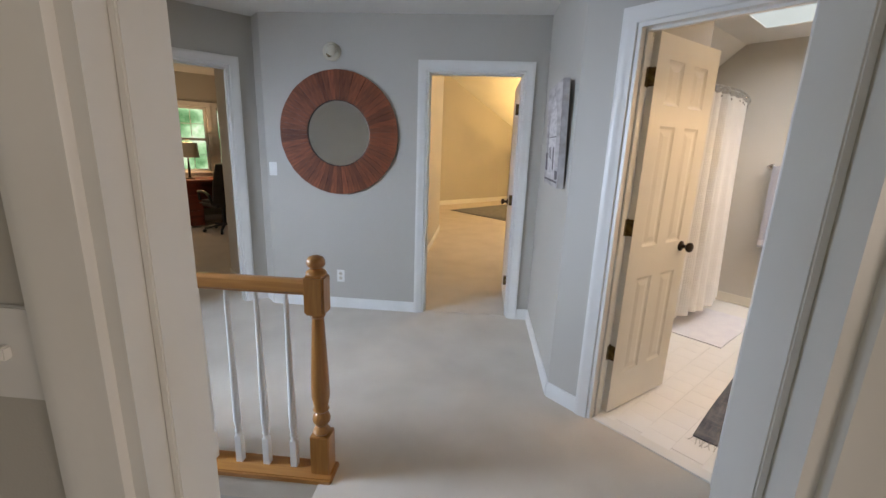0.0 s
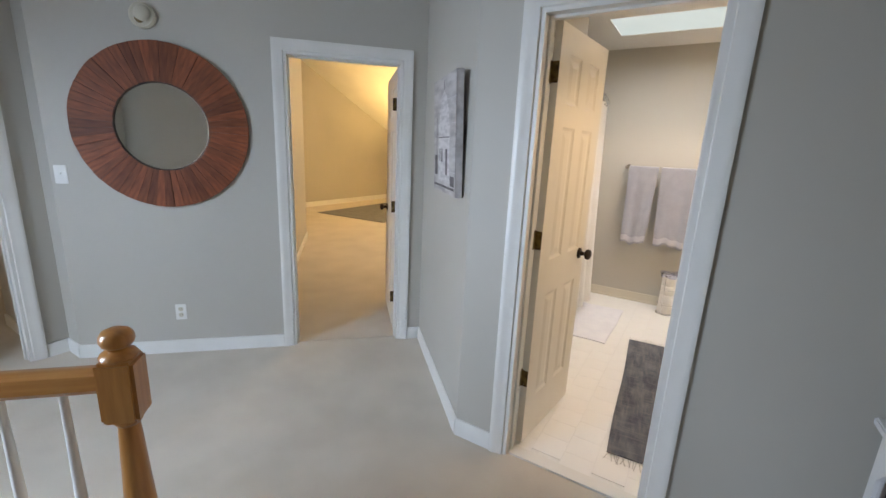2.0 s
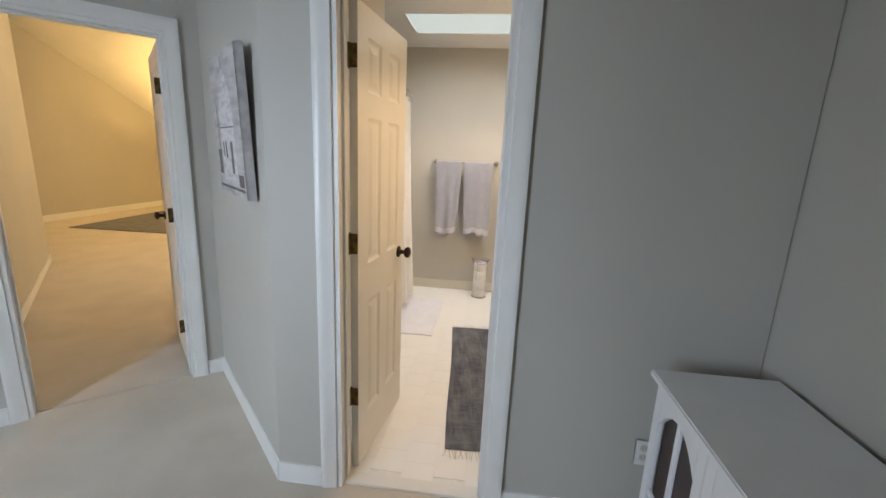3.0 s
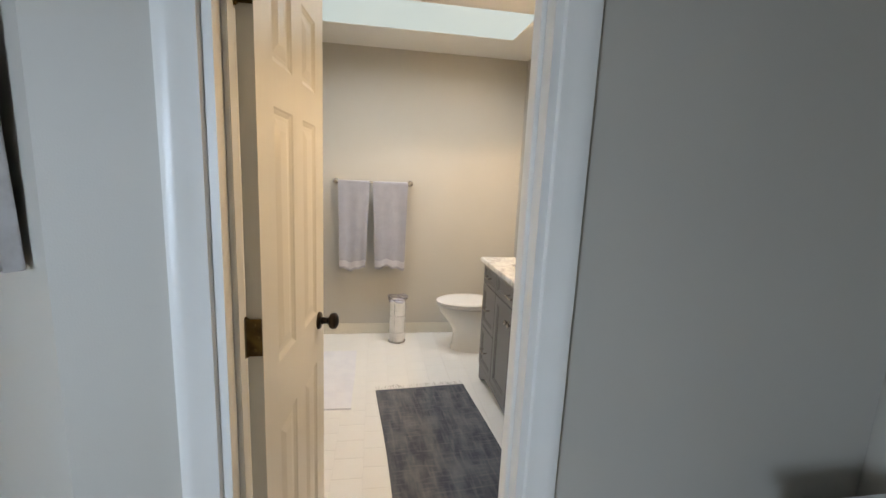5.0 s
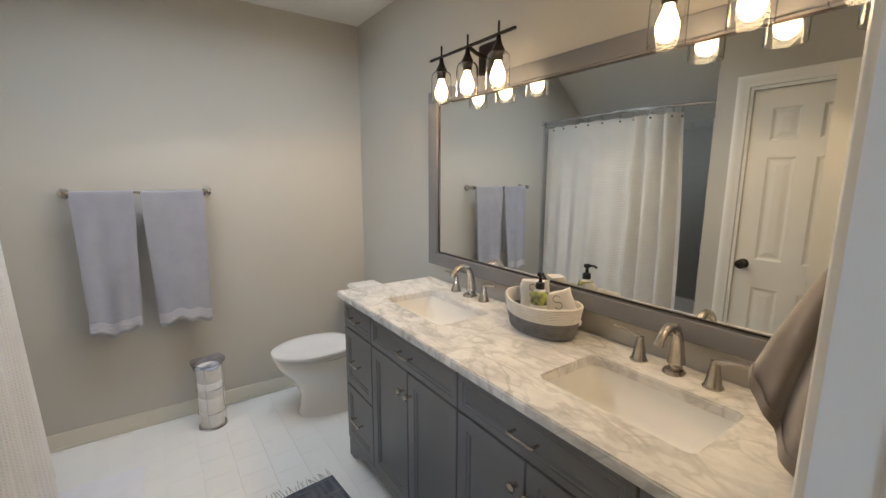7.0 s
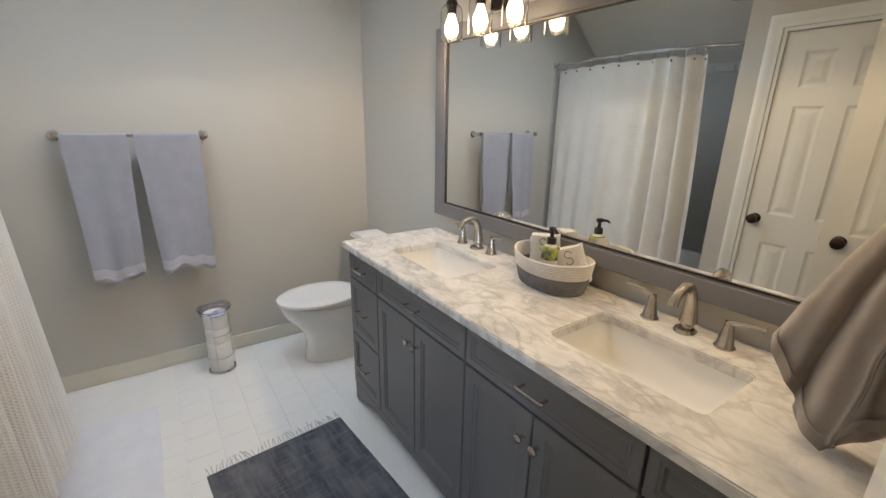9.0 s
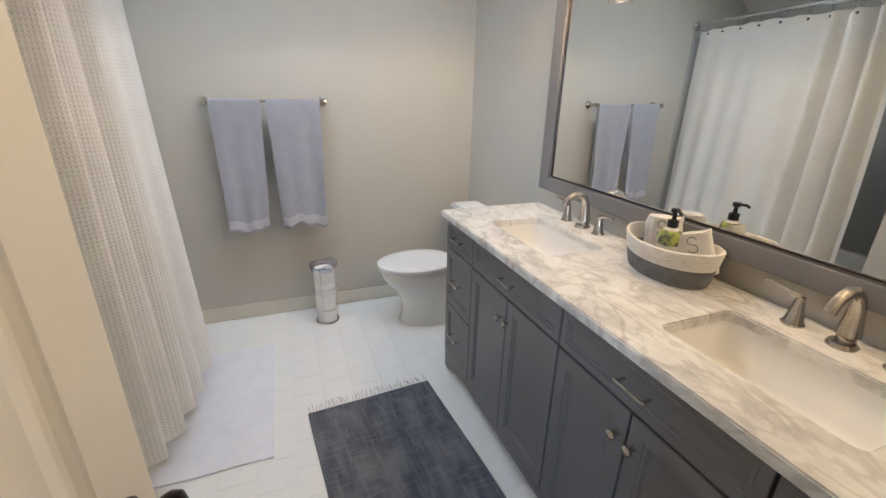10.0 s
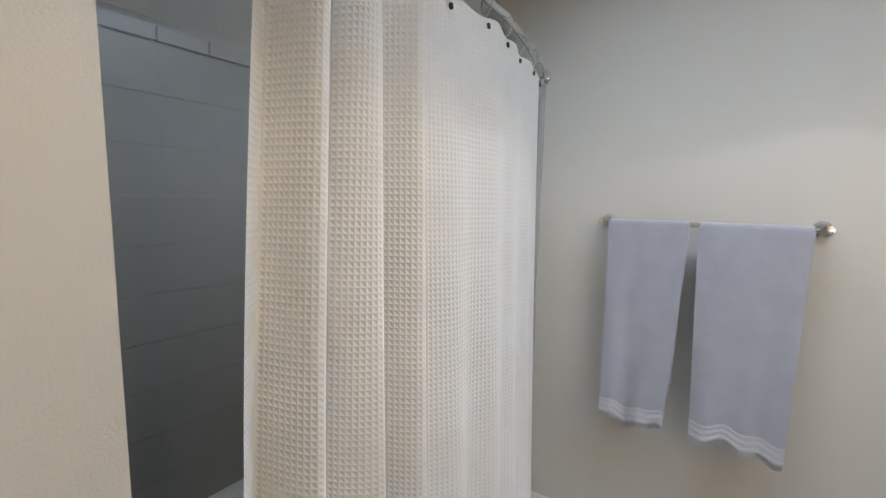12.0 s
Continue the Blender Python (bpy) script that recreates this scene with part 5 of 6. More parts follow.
def basket():
    root = thing("rope_basket", pose(3.165, -0.545, 0.925, 0, 0, -8), "oval coiled rope basket, white over grey, on the counter", "basket")
    n, coils = 48, 19

    def coil(z, rx, ry, r):
        return tube([(rx * math.cos(2 * math.pi * i / n), ry * math.sin(2 * math.pi * i / n), z * (1 + 0.10 * math.cos(2 * math.pi * i / n) ** 2)) for i in range(n + 1)], r, 7)

    for k in range(coils):
        z = 0.005 + 0.0058 * k
        g = 1.0 + 0.19 * (k / coils) ** 0.8 + (0.012 if k > 9 else 0.0)
        part("rope_coil", coil(z, 0.145 * g, 0.094 * g, 0.0047), ROPEG if k < 10 else ROPE, root, "grey rope coil" if k < 10 else "white rope coil")
    b = bmesh.new()
    b.faces.new([b.verts.new((0.144 * math.cos(2 * math.pi * i / n), 0.093 * math.sin(2 * math.pi * i / n), 0.004)) for i in range(n)])
    part("bottom", b, ROPEG, root)
    return root


basket()


def rolled_cloth(m, label):
    """A folded white washcloth standing in the basket with a stitched curl."""
    root = thing("washcloth", m, label, "washcloth", "washcloths")
    rnd = random.Random(3)

    def f(u, v):
        a = u * 2 * math.pi
        sx, sy = 0.058 * (1 - 0.06 * v), 0.033 * (1 - 0.15 * v)
        e = 0.55
        c, s = math.cos(a), math.sin(a)
        p = Vector((sx * math.copysign(abs(c) ** e, c), sy * math.copysign(abs(s) ** e, s), 0.135 * v))
        return p + 0.006 * noise.noise_vector(p * 24 + Vector((sx, 3 * v, 0))) + 0.002 * noise.noise_vector(p * 90)

    b = sheet(44, 18, f)
    b.verts.ensure_lookup_table()
    bmesh.ops.remove_doubles(b, verts=b.verts[:], dist=0.0008)
    b.edges.ensure_lookup_table()
    holes = [e for e in b.edges if len(e.link_faces) == 1]
    bmesh.ops.holes_fill(b, edges=holes)
    part("cloth", b, WHITETOWEL, root)
    r = 0.0125
    pts = [(r * math.cos(radians(w)), r + r * math.sin(radians(w))) for w in range(10, 271, 20)]
    pts += [(r * math.cos(radians(w)), -r + r * math.sin(radians(w))) for w in range(70, -171, -20)]
    part("stitched_curl", tube([(-x, 0.0355 - 0.035 * (0.100 + z) * 0.15, 0.100 + z) for x, z in pts], 0.0014, 6), INK, root, "grey stitched curl")


rolled_cloth(pose(3.232, -0.585, 0.958, 3, 4, 28), "folded white washcloth standing in the rope basket")
rolled_cloth(pose(3.068, -0.572, 0.952, 8, 20, 40), "folded white washcloth with a grey stitched curl in the basket")

root = thing("soap_dispenser", pose(3.148, -0.512, 0.9305), "white soap bottle with a black pump in the basket", "soap dispenser")
bt = part("bottle", lathe([(0.0, 0.0), (0.030, 0.0), (0.033, 0.004), (0.033, 0.130), (0.030, 0.145), (0.016, 0.158), (0.013, 0.164), (0.0, 0.164)], 24, close=False), PLASTIC, root)
part("label", lathe([(0.0337, 0.104), (0.0337, 0.130), (0.0305, 0.1455), (0.024, 0.152)], 24, close=False), LABELM, root, "green and red printed label")
part("pump", lathe([(0.0165, 0.160), (0.0165, 0.182), (0.007, 0.186), (0.006, 0.206), (0.013, 0.208), (0.013, 0.220), (0.0, 0.222)], 18, close=False), BLACKP, root)
part("nozzle", tube([(0, 0, 0.214), (-0.026, 0.012, 0.215), (-0.035, 0.015, 0.208)], 0.005, 8), BLACKP, root)

# towel bar with two towels
TBX, TBZ = 4.965, 1.408
root = thing("towel_bar", pose(TX, 0.685, TBZ), "brushed nickel towel bar on the bathroom wall", "towel bar")
part("bar", tube([(TBX - TX, -0.325, 0), (TBX - TX, 0.325, 0)], 0.0085, 12), NICKEL, root)
for s in (-1, 1):
    part("bracket", lathe([(0.0, 0.0), (0.027, 0.0), (0.027, 0.006), (0.017, 0.012), (0.012, 0.05), (0.014, 0.085), (0.018, 0.095), (0.017, 0.110), (0.0, 0.114)], 20, close=False), NICKEL, root, m=pose(0, s * 0.325, 0, 0, -90, 0))


def hand_towel(y0, y1, drop_front, drop_back, taper, seed, label):
    """A towel folded over the bar, its front hanging below; y0 to y1 along the bar."""
    root = thing("hand_towel", pose(TBX, 0, TBZ), label, "towel", "towels on the bar")
    rnd = random.Random(seed)
    ph = rnd.uniform(0, 6)

    def at(u, s):
        # s runs from the front hem (-drop_front) over the bar to the back hem
        if s < 0:
            t = -s
            x, z = -0.014, -t
        else:
            t = 0.0
            x, z = 0.014, -s
        w = t / drop_front
        c = (y0 + y1) / 2
        half = (y1 - y0) / 2 * (1 - taper * abs(s) / drop_front - (0.03 if s > 0 else 0.0))
        y = c + (u * 2 - 1) * half + 0.010 * w * math.sin(ph)
        x += -0.030 * w ** 1.2 * (1 if s < 0 else 0) - 0.012 * w * math.sin(u * 6.5 + ph) - 0.006 * w * math.sin(u * 15 + 2 * ph)
        z += 0.016 * w ** 3 * math.sin(u * 7 + ph) + 0.008 * w ** 3 * math.sin(u * 17 + ph)
        return Vector((x, y, z))

    n = 60

    def f(u, v):
        if v < 0.52:
            return at(u, -drop_front * (1 - v / 0.52) - 0.0001)
        if v > 0.66:
            return at(u, drop_back * (v - 0.66) / 0.34 + 0.0001)
        a = math.pi * (v - 0.52) / 0.14
        p = at(u, 0.0001)
        return Vector((-0.014 * math.cos(a), p.y, 0.013 * math.sin(a)))

    part("cloth", sheet(40, n, f, 0.009), GREYTOWEL, root)

    def band(u, v):
        p = at(u, -(drop_front - 0.020 - 0.055 * v))
        return p + Vector((-0.0066 - 0.0012 * math.sin(v * math.pi * 5), 0, 0))

    part("woven_band", sheet(40, 15, band, 0.002), TOWELBAND, root, "paler woven band near the hem")


hand_towel(0.715, 0.985, 0.765, 0.60, 0.17, 1, "lavender grey terry towel hanging folded over the bar")
hand_towel(0.385, 0.690, 0.755, 0.60, 0.14, 5, "lavender grey terry towel with a woven band on the bar")


def toilet():
    """An elongated two-piece toilet with its tank to the vanity wall."""
    root = thing("toilet", pose(4.655, VY, 0), "white two-piece toilet with closed lid between vanity and wall", "toilet")
    n = 40

    def loop(z, yb, yf, hw, sq=1.0):
        pts = []
        for i in range(n):
            a = 2 * math.pi * i / n
            c, s = math.cos(a), math.sin(a)
            yc = (yb + yf) / 2
            ln = (yf - yb) / 2
            w = hw * (1 - 0.16 * max(0, s) ** 2)
            pts.append((w * math.copysign(abs(c) ** sq, c), yc + ln * math.copysign(abs(s) ** (0.85 if s < 0 else 1.0), s), z))
        return pts

    def skin(loops, cap0=True, cap1=True):
        b = bmesh.new()
        rings = [[b.verts.new(p) for p in lp] for lp in loops]
        for a, c in zip(rings, rings[1:]):
            for i in range(n):
                b.faces.new((a[i], a[(i + 1) % n], c[(i + 1) % n], c[i]))
        if cap0:
            b.faces.new(rings[0])
        if cap1:
            b.faces.new(rings[-1])
        return b

    part("bowl", skin([loop(0.0, 0.16, 0.66, 0.128, 0.8), loop(0.025, 0.16, 0.66, 0.126, 0.8), loop(0.055, 0.165, 0.648, 0.118, 0.85), loop(0.14, 0.17, 0.640, 0.114, 0.9), loop(0.20, 0.18, 0.660, 0.126), loop(0.26, 0.20, 0.700, 0.150), loop(0.315, 0.21, 0.750, 0.174), loop(0.350, 0.21, 0.772, 0.183), loop(0.375, 0.21, 0.778, 0.185), loop(0.394, 0.21, 0.778, 0.184)]), PORC, root)
    part("seat", skin([loop(0.397, 0.295, 0.785, 0.184, 0.85), loop(0.400, 0.290, 0.790, 0.189, 0.85), loop(0.410, 0.290, 0.790, 0.189, 0.85), loop(0.414, 0.295, 0.785, 0.184, 0.85)]), SEATW, root)
    part("lid", skin([loop(0.4185, 0.298, 0.790, 0.186, 0.85), loop(0.421, 0.292, 0.798, 0.194, 0.85), loop(0.438, 0.292, 0.798, 0.194, 0.85), loop(0.444, 0.302, 0.787, 0.183, 0.85), loop(0.449, 0.335, 0.74, 0.13, 0.85)]), SEATW, root)
    for hx in (-0.10, 0.06):
        part("hinge_block", boxes((hx, hx + 0.04, 0.250, 0.305, 0.392, 0.430), bevel=0.006), SEATW, root)
    b = bmesh.new()
    box(b, -0.215, 0.215, 0.02, 0.205, 0.36, 0.715, 0.022, 3)
    part("tank", b, PORC, root)
    b = bmesh.new()
    box(b, -0.230, 0.230, 0.008, 0.222, 0.715, 0.752, 0.012, 3)
    part("tank_lid", b, PORC, root)
    part("shelf", boxes((-0.13, 0.13, 0.03, 0.26, 0.30, 0.385), bevel=0.02), PORC, root)
    part("flush_lever", tube([(0.17, 0.205, 0.66), (0.17, 0.222, 0.66), (0.13, 0.228, 0.655), (0.10, 0.228, 0.648)], 0.006, 8), CHROME, root, "chrome flush lever")
    for s in (-1, 1):
        part("bolt_cap", lathe([(0.0, 0.0), (0.014, 0.0), (0.013, 0.012), (0.006, 0.017), (0.0, 0.018)], 14, close=False), PLASTIC, root, m=pose(s * 0.105, 0.32, 0.02))


toilet()

root = thing("water_valve", pose(4.40, VY, 0.0), "chrome water supply valve behind the toilet", "valve")
part("pipe", tube([(0, 0.0, 0.16), (0, 0.05, 0.16)], 0.007, 8), CHROME, root)
part("handle", lathe([(0.0, 0.0), (0.018, 0.0), (0.016, 0.012), (0.0, 0.013)], 14, close=False), CHROME, root, m=pose(0, 0.05, 0.16, -90))
part("hose", tube([(0, 0.04, 0.165), (0.01, 0.045, 0.25), (0.05, 0.07, 0.32), (0.07, 0.08, 0.37)], 0.005, 8), NICKEL, root)


def paper_holder():
    root = thing("toilet_paper_stand", pose(4.845, 0.455, 0, 0, 0, 15), "chrome wire stand stacked with white toilet paper rolls", "paper holder")
    part("base", lathe([(0.0, 0.0), (0.078, 0.0), (0.080, 0.004), (0.076, 0.010), (0.0, 0.011)], 28, close=False), CHROME, root)
    for k in range(3):
        a = 2 * math.pi * k / 3 + 0.4
        part("rod", tube([(0.075 * math.cos(a), 0.075 * math.sin(a), 0.006), (0.075 * math.cos(a), 0.075 * math.sin(a), 0.405)], 0.0028, 7), CHROME, root)
    part("ring", tube([(0.075 * math.cos(2 * math.pi * i / 28), 0.075 * math.sin(2 * math.pi * i / 28), 0.10) for i in range(29)], 0.0025, 6), CHROME, root)
    part("ring", tube([(0.075 * math.cos(2 * math.pi * i / 28), 0.075 * math.sin(2 * math.pi * i / 28), 0.40) for i in range(29)], 0.003, 6), CHROME, root)
    part("ring", tube([(0.075 * math.cos(2 * math.pi * i / 28), 0.075 * math.sin(2 * math.pi * i / 28), 0.25) for i in range(29)], 0.0025, 6), CHROME, root)


paper_holder()
rnd = random.Random(8)
for k in range(4):
    b = lathe([(0.020, 0.0), (0.064, 0.0), (0.066, 0.003), (0.066, 0.088), (0.064, 0.091), (0.020, 0.091), (0.020, 0.0)], 28, close=False)
    roll = part("toilet_paper_roll", b, PAPER, m=pose(4.845 + rnd.uniform(-0.002, 0.002), 0.455 + rnd.uniform(-0.002, 0.002), 0.012 + 0.0925 * k))
    tagged(roll, "white toilet paper roll stacked in the wire stand", "toilet paper", "stacked paper rolls")
bag = part("plastic_wrap", sheet(22, 5, lambda u, v: Vector(((0.068 + 0.018 * v + 0.008 * math.sin(u * 31)) * math.cos(u * 2 * math.pi), (0.068 + 0.018 * v + 0.008 * math.sin(u * 27)) * math.sin(u * 2 * math.pi), 0.375 + 0.045 * v + 0.010 * math.sin(u * 19 + v * 4))), 0.0008), glassy("thin_plastic_film", (0.70, 0.72, 0.88), 0.18), m=pose(4.845, 0.455, 0))
tagged(bag, "crumpled clear plastic wrap at the head of the paper stack", "plastic wrap")

# rug with fringes
RL, RW = 1.56, 0.628
rug_m = pose(2.391, 0.524, 0, 0, 0, 4.25) @ pose(0, -RW, 0)
root = thing("runner_rug", rug_m, "worn slate grey woven runner with fringed ends before the vanity", "rug")
rnd = random.Random(2)


def rug_top(u, v):
    x, y = RL * u, RW * v
    return Vector((x, y + 0.004 * math.sin(5 * x), 0.008 + 0.002 * noise.noise(Vector((x * 4, y * 4, 0)))))


part("weave", sheet(60, 26, rug_top, 0.007), RUGM, root)
FRINGE = material("pale_cotton_fringe", (0.52, 0.50, 0.48), 0.95)
for x0, sg in ((0.0, -1), (RL, 1)):
    b = bmesh.new()
    for i in range(46):
        y = 0.008 + (RW - 0.016) * i / 45
        k = rnd.uniform(0.045, 0.075)
        dy = rnd.uniform(-0.022, 0.022)
        tube([(x0, y, 0.006), (x0 + sg * k * 0.5, y + dy * 0.4, 0.005), (x0 + sg * k, y + dy, 0.003)], 0.0017, 5, b)
    tagged(part("fringe", b, FRINGE, root, "pale cotton fringe"), kind="stuff")

mat_b = sheet(30, 20, lambda u, v: Vector((3.728 + 0.892 * u + 0.004 * math.sin(v * 8), 0.797 + 0.53 * v + 0.003 * math.sin(u * 9), 0.010 + 0.0015 * math.sin(u * 40) * math.sin(v * 30))), 0.009)
tagged(part("bath_mat", mat_b, BATHMAT), "plain white cotton bath mat on the floor beside the tub", "bath mat")

# tub and tiled surround
root = thing("bathtub", pose(3.44, 1.30, 0), "white built-in bathtub behind the shower curtain", "bathtub")
part("apron", boxes((0.0, 1.62, 0.0, 0.03, 0.0, 0.40), bevel=0.008), PORC, root)
b = bmesh.new()
rings = [[b.verts.new(p) for p in rounded_loop(0.0 + i, 1.62 - i, 0.0 + j, 0.75 - j, r, z)] for i, j, r, z in ((0.0, 0.0, 0.01, 0.395), (0.0, 0.0, 0.01, 0.405), (0.055, 0.055, 0.10, 0.405), (0.07, 0.07, 0.12, 0.39), (0.11, 0.10, 0.14, 0.15), (0.17, 0.15, 0.14, 0.09))]
for a, c in zip(rings, rings[1:]):
    for i in range(len(a)):
        b.faces.new((a[i], a[(i + 1) % len(a)], c[(i + 1) % len(a)], c[i]))
b.faces.new(rings[-1])
part("basin", b, PORC, root)

# curved shower rod, curtain, liner and rings
RX0, RX1, RZ = 3.44, TX, 2.015


def rod_y(x):
    u = (x - RX0) / (RX1 - RX0)
    return 1.330 - 0.160 * math.sin(math.pi * u)


root = thing("shower_rod", pose(0, 0, 0), "curved chrome shower curtain rod over the tub", "shower rod")
part("rod", tube([(RX0 + (RX1 - RX0) * i / 24, rod_y(RX0 + (RX1 - RX0) * i / 24), RZ) for i in range(25)], 0.0125, 12), CHROME, root)
for x, s in ((RX0, 1), (RX1, -1)):
    part("flange", lathe([(0.0, 0.0), (0.040, 0.0), (0.038, 0.008), (0.022, 0.018), (0.016, 0.03), (0.0, 0.03)], 22, close=False), CHROME, root, m=pose(x, 1.330, RZ, 0, 90 * s, 0))

CX0, CX1 = 3.672, 5.000
CT, CB = 1.968, 0.135
NEAR = 0.46                            # share of the cloth that is gathered at the open end


def curtain_point(u, v):
    """u along the cloth from its open end, v from the hem (0) to the head (1)."""
    low = 1 - v
    if u < NEAR:
        w = u / NEAR
        x = CX0 + 0.012 - 0.075 * low + 0.018 * math.sin(math.pi * low) * (w - 1) + (0.348 + 0.075 * low) * w + 0.010 * math.sin(w * 22)
        fold = math.sin(w * 2 * math.pi * 3.2 - 0.6 - 0.5 * low) + 0.22 * math.sin(w * 2 * math.pi * 5.3 + 1.0 + low)
        y = (0.050 + 0.012 * low) * fold * (1 - 0.35 * w)
    else:
        w = (u - NEAR) / (1 - NEAR)
        xs = CX0 + 0.36
        x = xs + (CX1 - xs) * w
        y = (0.0045 + 0.026 * low ** 1.6) * math.sin(w * 2 * math.pi * 5.2 + 0.9) + 0.007 * math.sin(w * 2 * math.pi * 2.1 + 0.5)
        y += (0.050 + 0.012 * low) * 0.65 * (math.sin(2 * math.pi * 3.2 - 0.6 - 0.5 * low) + 0.22 * math.sin(2 * math.pi * 5.3 + 1.0 + low)) * max(0.0, 1 - 6 * w)
    span = (x - CX0) / (CX1 - CX0)
    y += rod_y(x) - low * (0.012 + 0.045 * math.sin(math.pi * min(1.0, max(0.0, span))))
    z = CB + (CT - CB) * v
    if v > 0.97:
        z -= 0.008 * (0.5 - 0.5 * math.cos(u * 2 * math.pi * 11))
    if v < 0.02:
        z += 0.010 * math.sin(u * 21)
    return Vector((x, y, z))


def cloth_mesh(point, nu, nv, arc):
    b = bmesh.new()
    uvl = b.loops.layers.uv.new("cloth")
    rows = [[b.verts.new(point(i / nu, j / nv)) for i in range(nu + 1)] for j in range(nv + 1)]
    dist = [0.0]
    for i in range(nu):
        a, c = rows[nv // 2][i].co, rows[nv // 2][i + 1].co
        dist.append(dist[-1] + (Vector((a.x, a.y, 0)) - Vector((c.x, c.y, 0))).length)
    for j in range(nv):
        for i in range(nu):
            fc = b.faces.new((rows[j][i], rows[j][i + 1], rows[j + 1][i + 1], rows[j + 1][i]))
            fc.smooth = True
            for lp, (ii, jj) in zip(fc.loops, ((i, j), (i + 1, j), (i + 1, j + 1), (i, j + 1))):
                lp[uvl].uv = (dist[ii] * arc, (CT - CB) * jj / nv)
    return b


root = thing("shower_curtain", pose(0, 0, 0), "white waffle-weave shower curtain drawn along the curved rod", "shower curtain")
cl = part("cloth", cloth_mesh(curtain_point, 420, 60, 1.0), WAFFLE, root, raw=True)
b = sheet(60, 30, lambda u, v: Vector((3.80 + 1.215 * u, rod_y(3.80 + 1.215 * u) + 0.030 + 0.008 * math.sin(u * 40), 0.22 + 1.735 * v)), 0.0008)
part("liner", b, material("off_white_liner", (0.72, 0.71, 0.67), 0.55, scale=5), root, "plain off-white liner")
for i in range(12):
    u = (i + 0.25) / 12
    p = curtain_point(u, 0.985)
    b = tube([(0.020 * math.cos(a) * 0.25, 0.020 * math.cos(a), 0.030 * math.sin(a)) for a in [2 * math.pi * k / 18 for k in range(19)]], 0.0022, 6)
    ring = part("curtain_ring", b, CHROME, m=pose(p.x, (p.y + rod_y(p.x)) / 2, RZ - 0.018))
    tagged(ring, "chrome hook ring holding the shower curtain", "curtain ring", "curtain rings")
    g = part("grommet", lathe([(0.004, 0.0), (0.008, 0.0), (0.008, 0.003), (0.004, 0.003)], 12), BRONZE, root, m=pose(p.x, p.y - 0.003, CT - 0.028, 90))

# taupe hand towel hanging from a wall hook over the end of the counter
root = thing("towel_hook", pose(BW, -0.30, 1.555), "small dark bronze wall hook at the end of the vanity", "hook")
part("plate", boxes((0.0, 0.006, -0.018, 0.018, -0.03, 0.03), bevel=0.003), BRONZE, root)
part("prong", tube([(0.004, 0, 0.0), (0.022, 0, -0.008), (0.036, 0, -0.004), (0.042, 0, 0.012)], 0.005, 8), BRONZE, root)


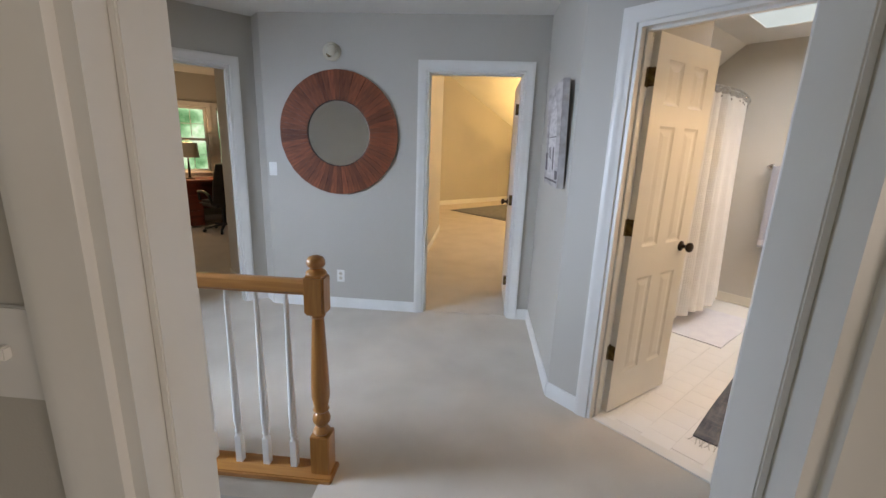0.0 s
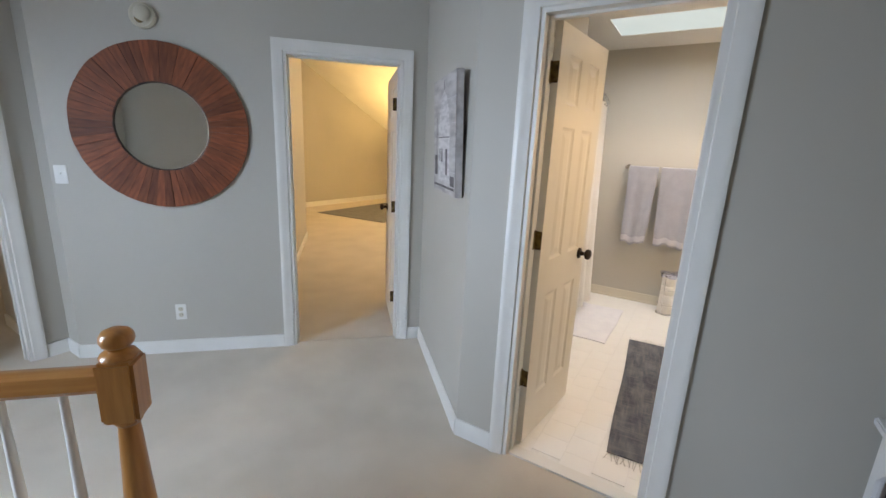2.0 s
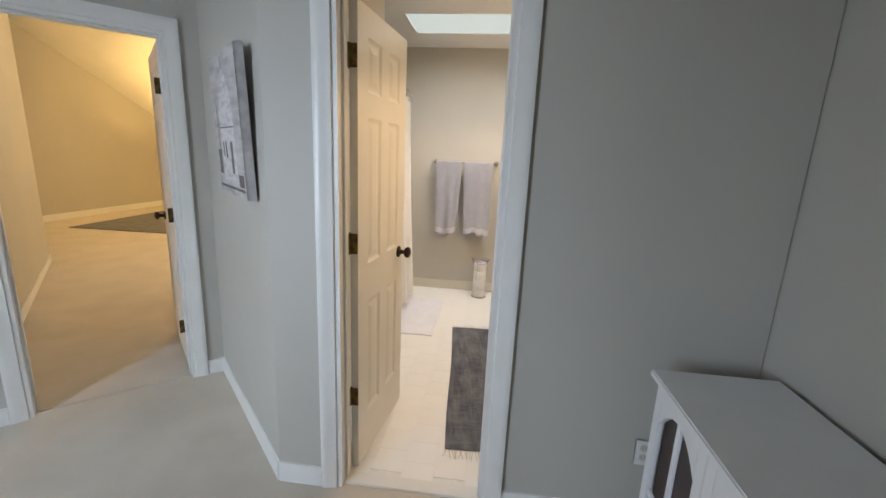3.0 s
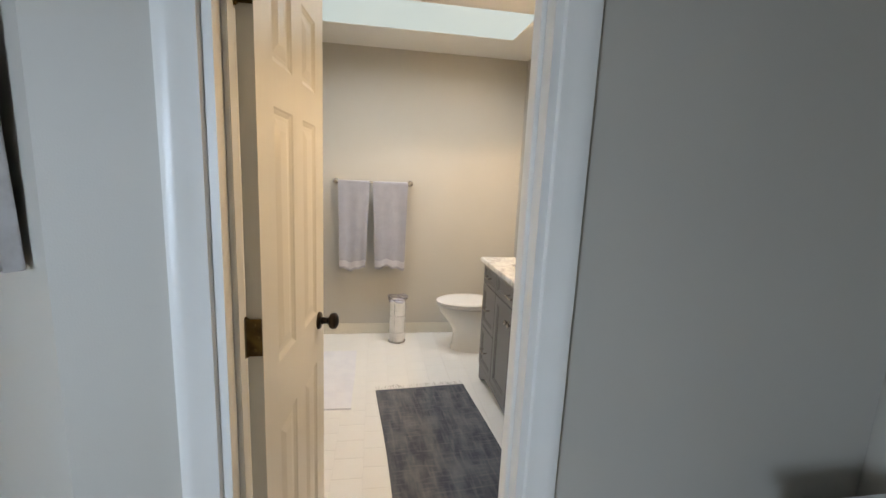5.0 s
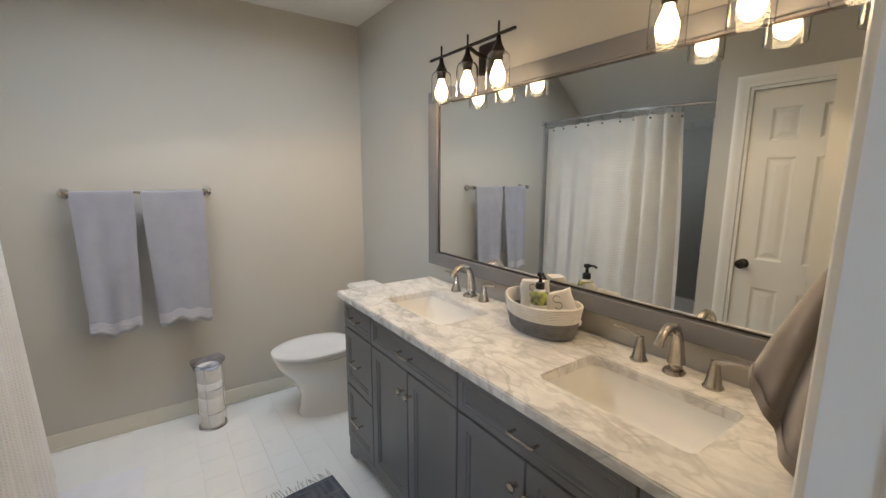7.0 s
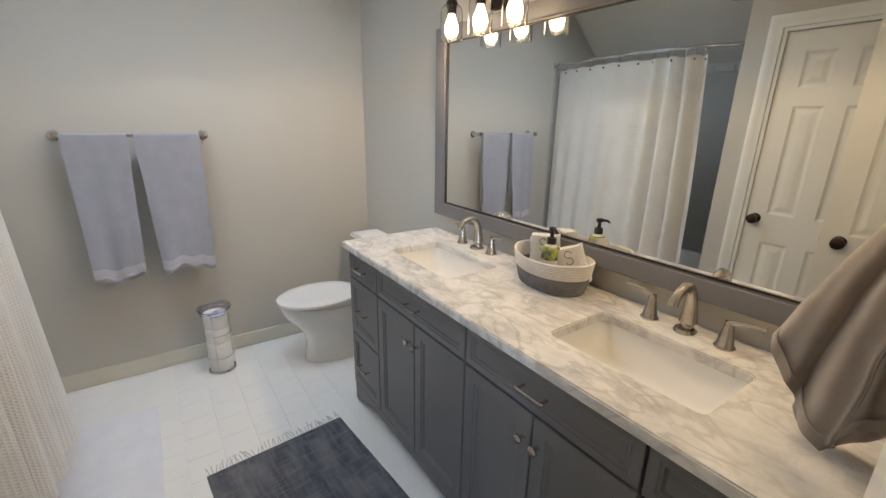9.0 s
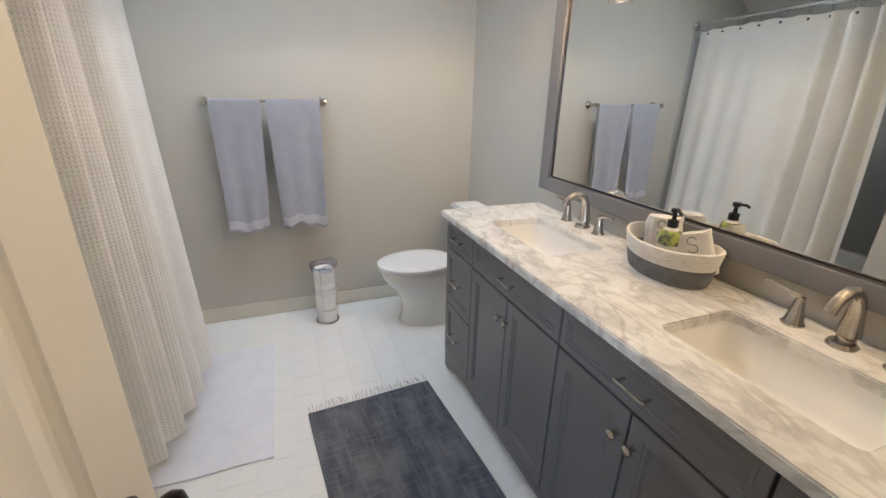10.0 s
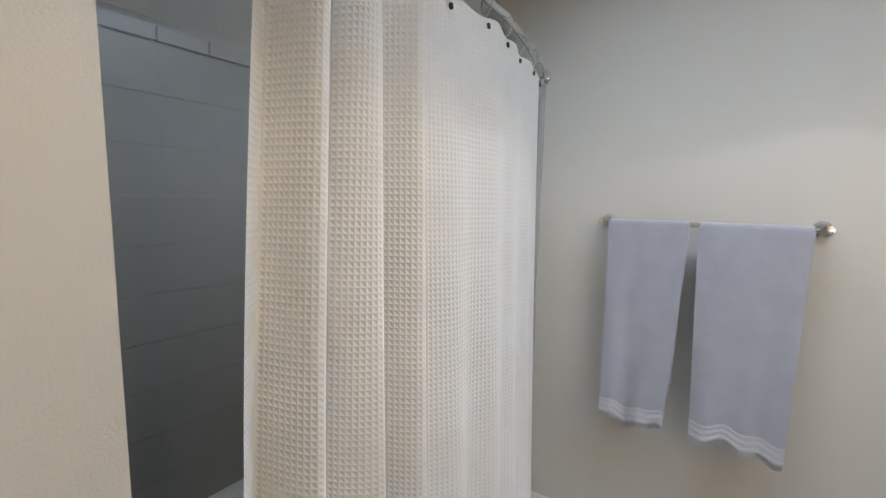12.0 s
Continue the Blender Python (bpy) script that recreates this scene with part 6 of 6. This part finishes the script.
def draped_towel():
    root = thing("draped_hand_towel", pose(0, 0, 0), "taupe terry hand towel draped from the hook above the counter", "towel")
    apex = Vector((2.214, -0.30, 1.552))
    hem = [(2.412, -0.310, 1.125), (2.378, -0.275, 1.085), (2.338, -0.245, 1.040), (2.288, -0.215, 1.010), (2.258, -0.215, 1.045), (2.226, -0.225, 1.075), (2.192, -0.270, 1.085)]

    def front(u, v):
        t = u * (len(hem) - 1)
        i = min(int(t), len(hem) - 2)
        k = t - i
        p = Vector(hem[i]).lerp(Vector(hem[i + 1]), k)
        top = apex + Vector((0.016 * (0.6 - u), 0.030 * (u - 0.4), -0.02 * abs(u - 0.5)))
        q = p.lerp(top, v)
        low = (1 - v) ** 0.8
        edge = math.sin(math.pi * min(1, u * 1.15)) ** 0.5 if u < 0.87 else 0.4
        q.y += low * edge * (0.020 * math.sin(u * 15 + 1.5 * v) + 0.009 * math.sin(u * 33 + 4 * v) + 0.030)
        q.x += 0.010 * math.sin(math.pi * v) * (1 - u) + 0.004 * low * math.sin(u * 21)
        q += 0.004 * noise.noise_vector(q * 22)
        return q

    part("front_fall", sheet(56, 44, front, 0.010), TAUPE, root)

    def hem_band(u, v):
        return front(u * 0.98 + 0.01, 0.008 + 0.04 * v) + Vector((0.0015, 0.0075, 0))

    part("hem", sheet(56, 3, hem_band, 0.002), TAUPE, root)
    n = 40
    b = bmesh.new()
    rings = []
    side = [(0.950, 2.305, 2.270), (0.953, 2.335, 2.245), (0.962, 2.352, 2.232), (0.980, 2.360, 2.220), (1.005, 2.357, 2.208), (1.04, 2.345, 2.202), (1.09, 2.338, 2.198), (1.20, 2.306, 2.194), (1.40, 2.250, 2.194), (1.53, 2.218, 2.198)]
    for z, xl, xr in side:
        ring = []
        for q in range(n):
            a = 2 * math.pi * q / n
            c, d = math.cos(a), math.sin(a)
            x = (xl + xr) / 2 + (xl - xr) / 2 * c
            lift = 0.055 * max(0.0, (2.29 - x) / 0.09) * max(0.0, 1 - (z - 0.95) / 0.3)
            y = -0.335 + (0.026 if z < 1.3 else 0.012) * d * (1 + 0.35 * math.sin(5 * a + 6 * z))
            ring.append(b.verts.new((x, y, z + lift)))
        rings.append(ring)
    for r0, r1 in zip(rings, rings[1:]):
        for q in range(n):
            b.faces.new((r0[q], r0[(q + 1) % n], r1[(q + 1) % n], r1[q]))
    b.faces.new(rings[0])
    b.faces.new(rings[-1])
    part("back_fall", b, TAUPE, root)


draped_towel()

# ---- tiles, laid last ----
TS = 0.152
rnd = random.Random(9)


def tile_wall(root, org, xdir, cols, rows, gap=0.0006, th=0.0025):
    bm0 = boxes((0.00005, TS - 0.00005, 0.0, th, gap, TS - gap))
    proto = None
    for r in range(rows):
        for c in range(cols):
            mm = org @ pose(c * TS, 0, r * TS)
            if proto is None:
                proto = part("tile", bm0, WALLTILE, root, m=mm)
            else:
                share(proto, mm)


sur = thing("tub_surround", pose(0, 0, 0), "grey glazed square tile surround of the tub alcove", "tile wall", kind="structure")
part("grout_bed", boxes((3.44, TX, 2.040, 2.05, 0.40, 2.0), (3.44, 3.450, 1.31, 2.040, 0.40, 2.0), (TX - 0.010, TX, 1.31, 2.040, 0.40, 2.0)), GROUT, sur, raw=True)
tile_wall(sur, along((TX - 0.012, 2.040), (3.45, 2.040), 0.41), None, 10, 10)
tile_wall(sur, along((TX - 0.010, 1.33), (TX - 0.010, 2.04), 0.41), None, 4, 10)

cap_b = boxes((0.0005, TS - 0.0005, 0.0, 0.008, 0.0, 0.048), bevel=0.003)
cap = part("cap_tile", cap_b, CAPTILE, sur, "bullnose cap tile, toned paler for reflected sky", m=along((TX - 0.012, 2.040), (3.45, 2.040), 1.932))
for i in range(1, 10):
    share(cap, along((TX - 0.012, 2.040), (3.45, 2.040), 1.932) @ pose(i * TS, 0, 0))
FS = 0.152
bm0 = bmesh.new()
box(bm0, 0.0003, FS - 0.0003, 0.0003, FS - 0.0003, -0.010, 0.0, 0.0004, 1)
proto = None
for j in range(13):
    for i in range(-1, 20):
        x, y = 2.12 + FS * (i + 0.5 * (j % 2)), VY + 0.005 + FS * j
        if x < 2.10 or x > TX - 0.06 or y > 1.30:
            continue
        mm = pose(x, y, 0)
        if proto is None:
            proto = part("floor_tile", bm0, FLOORTILE, bath_floor, m=mm)
        else:
            share(proto, mm)
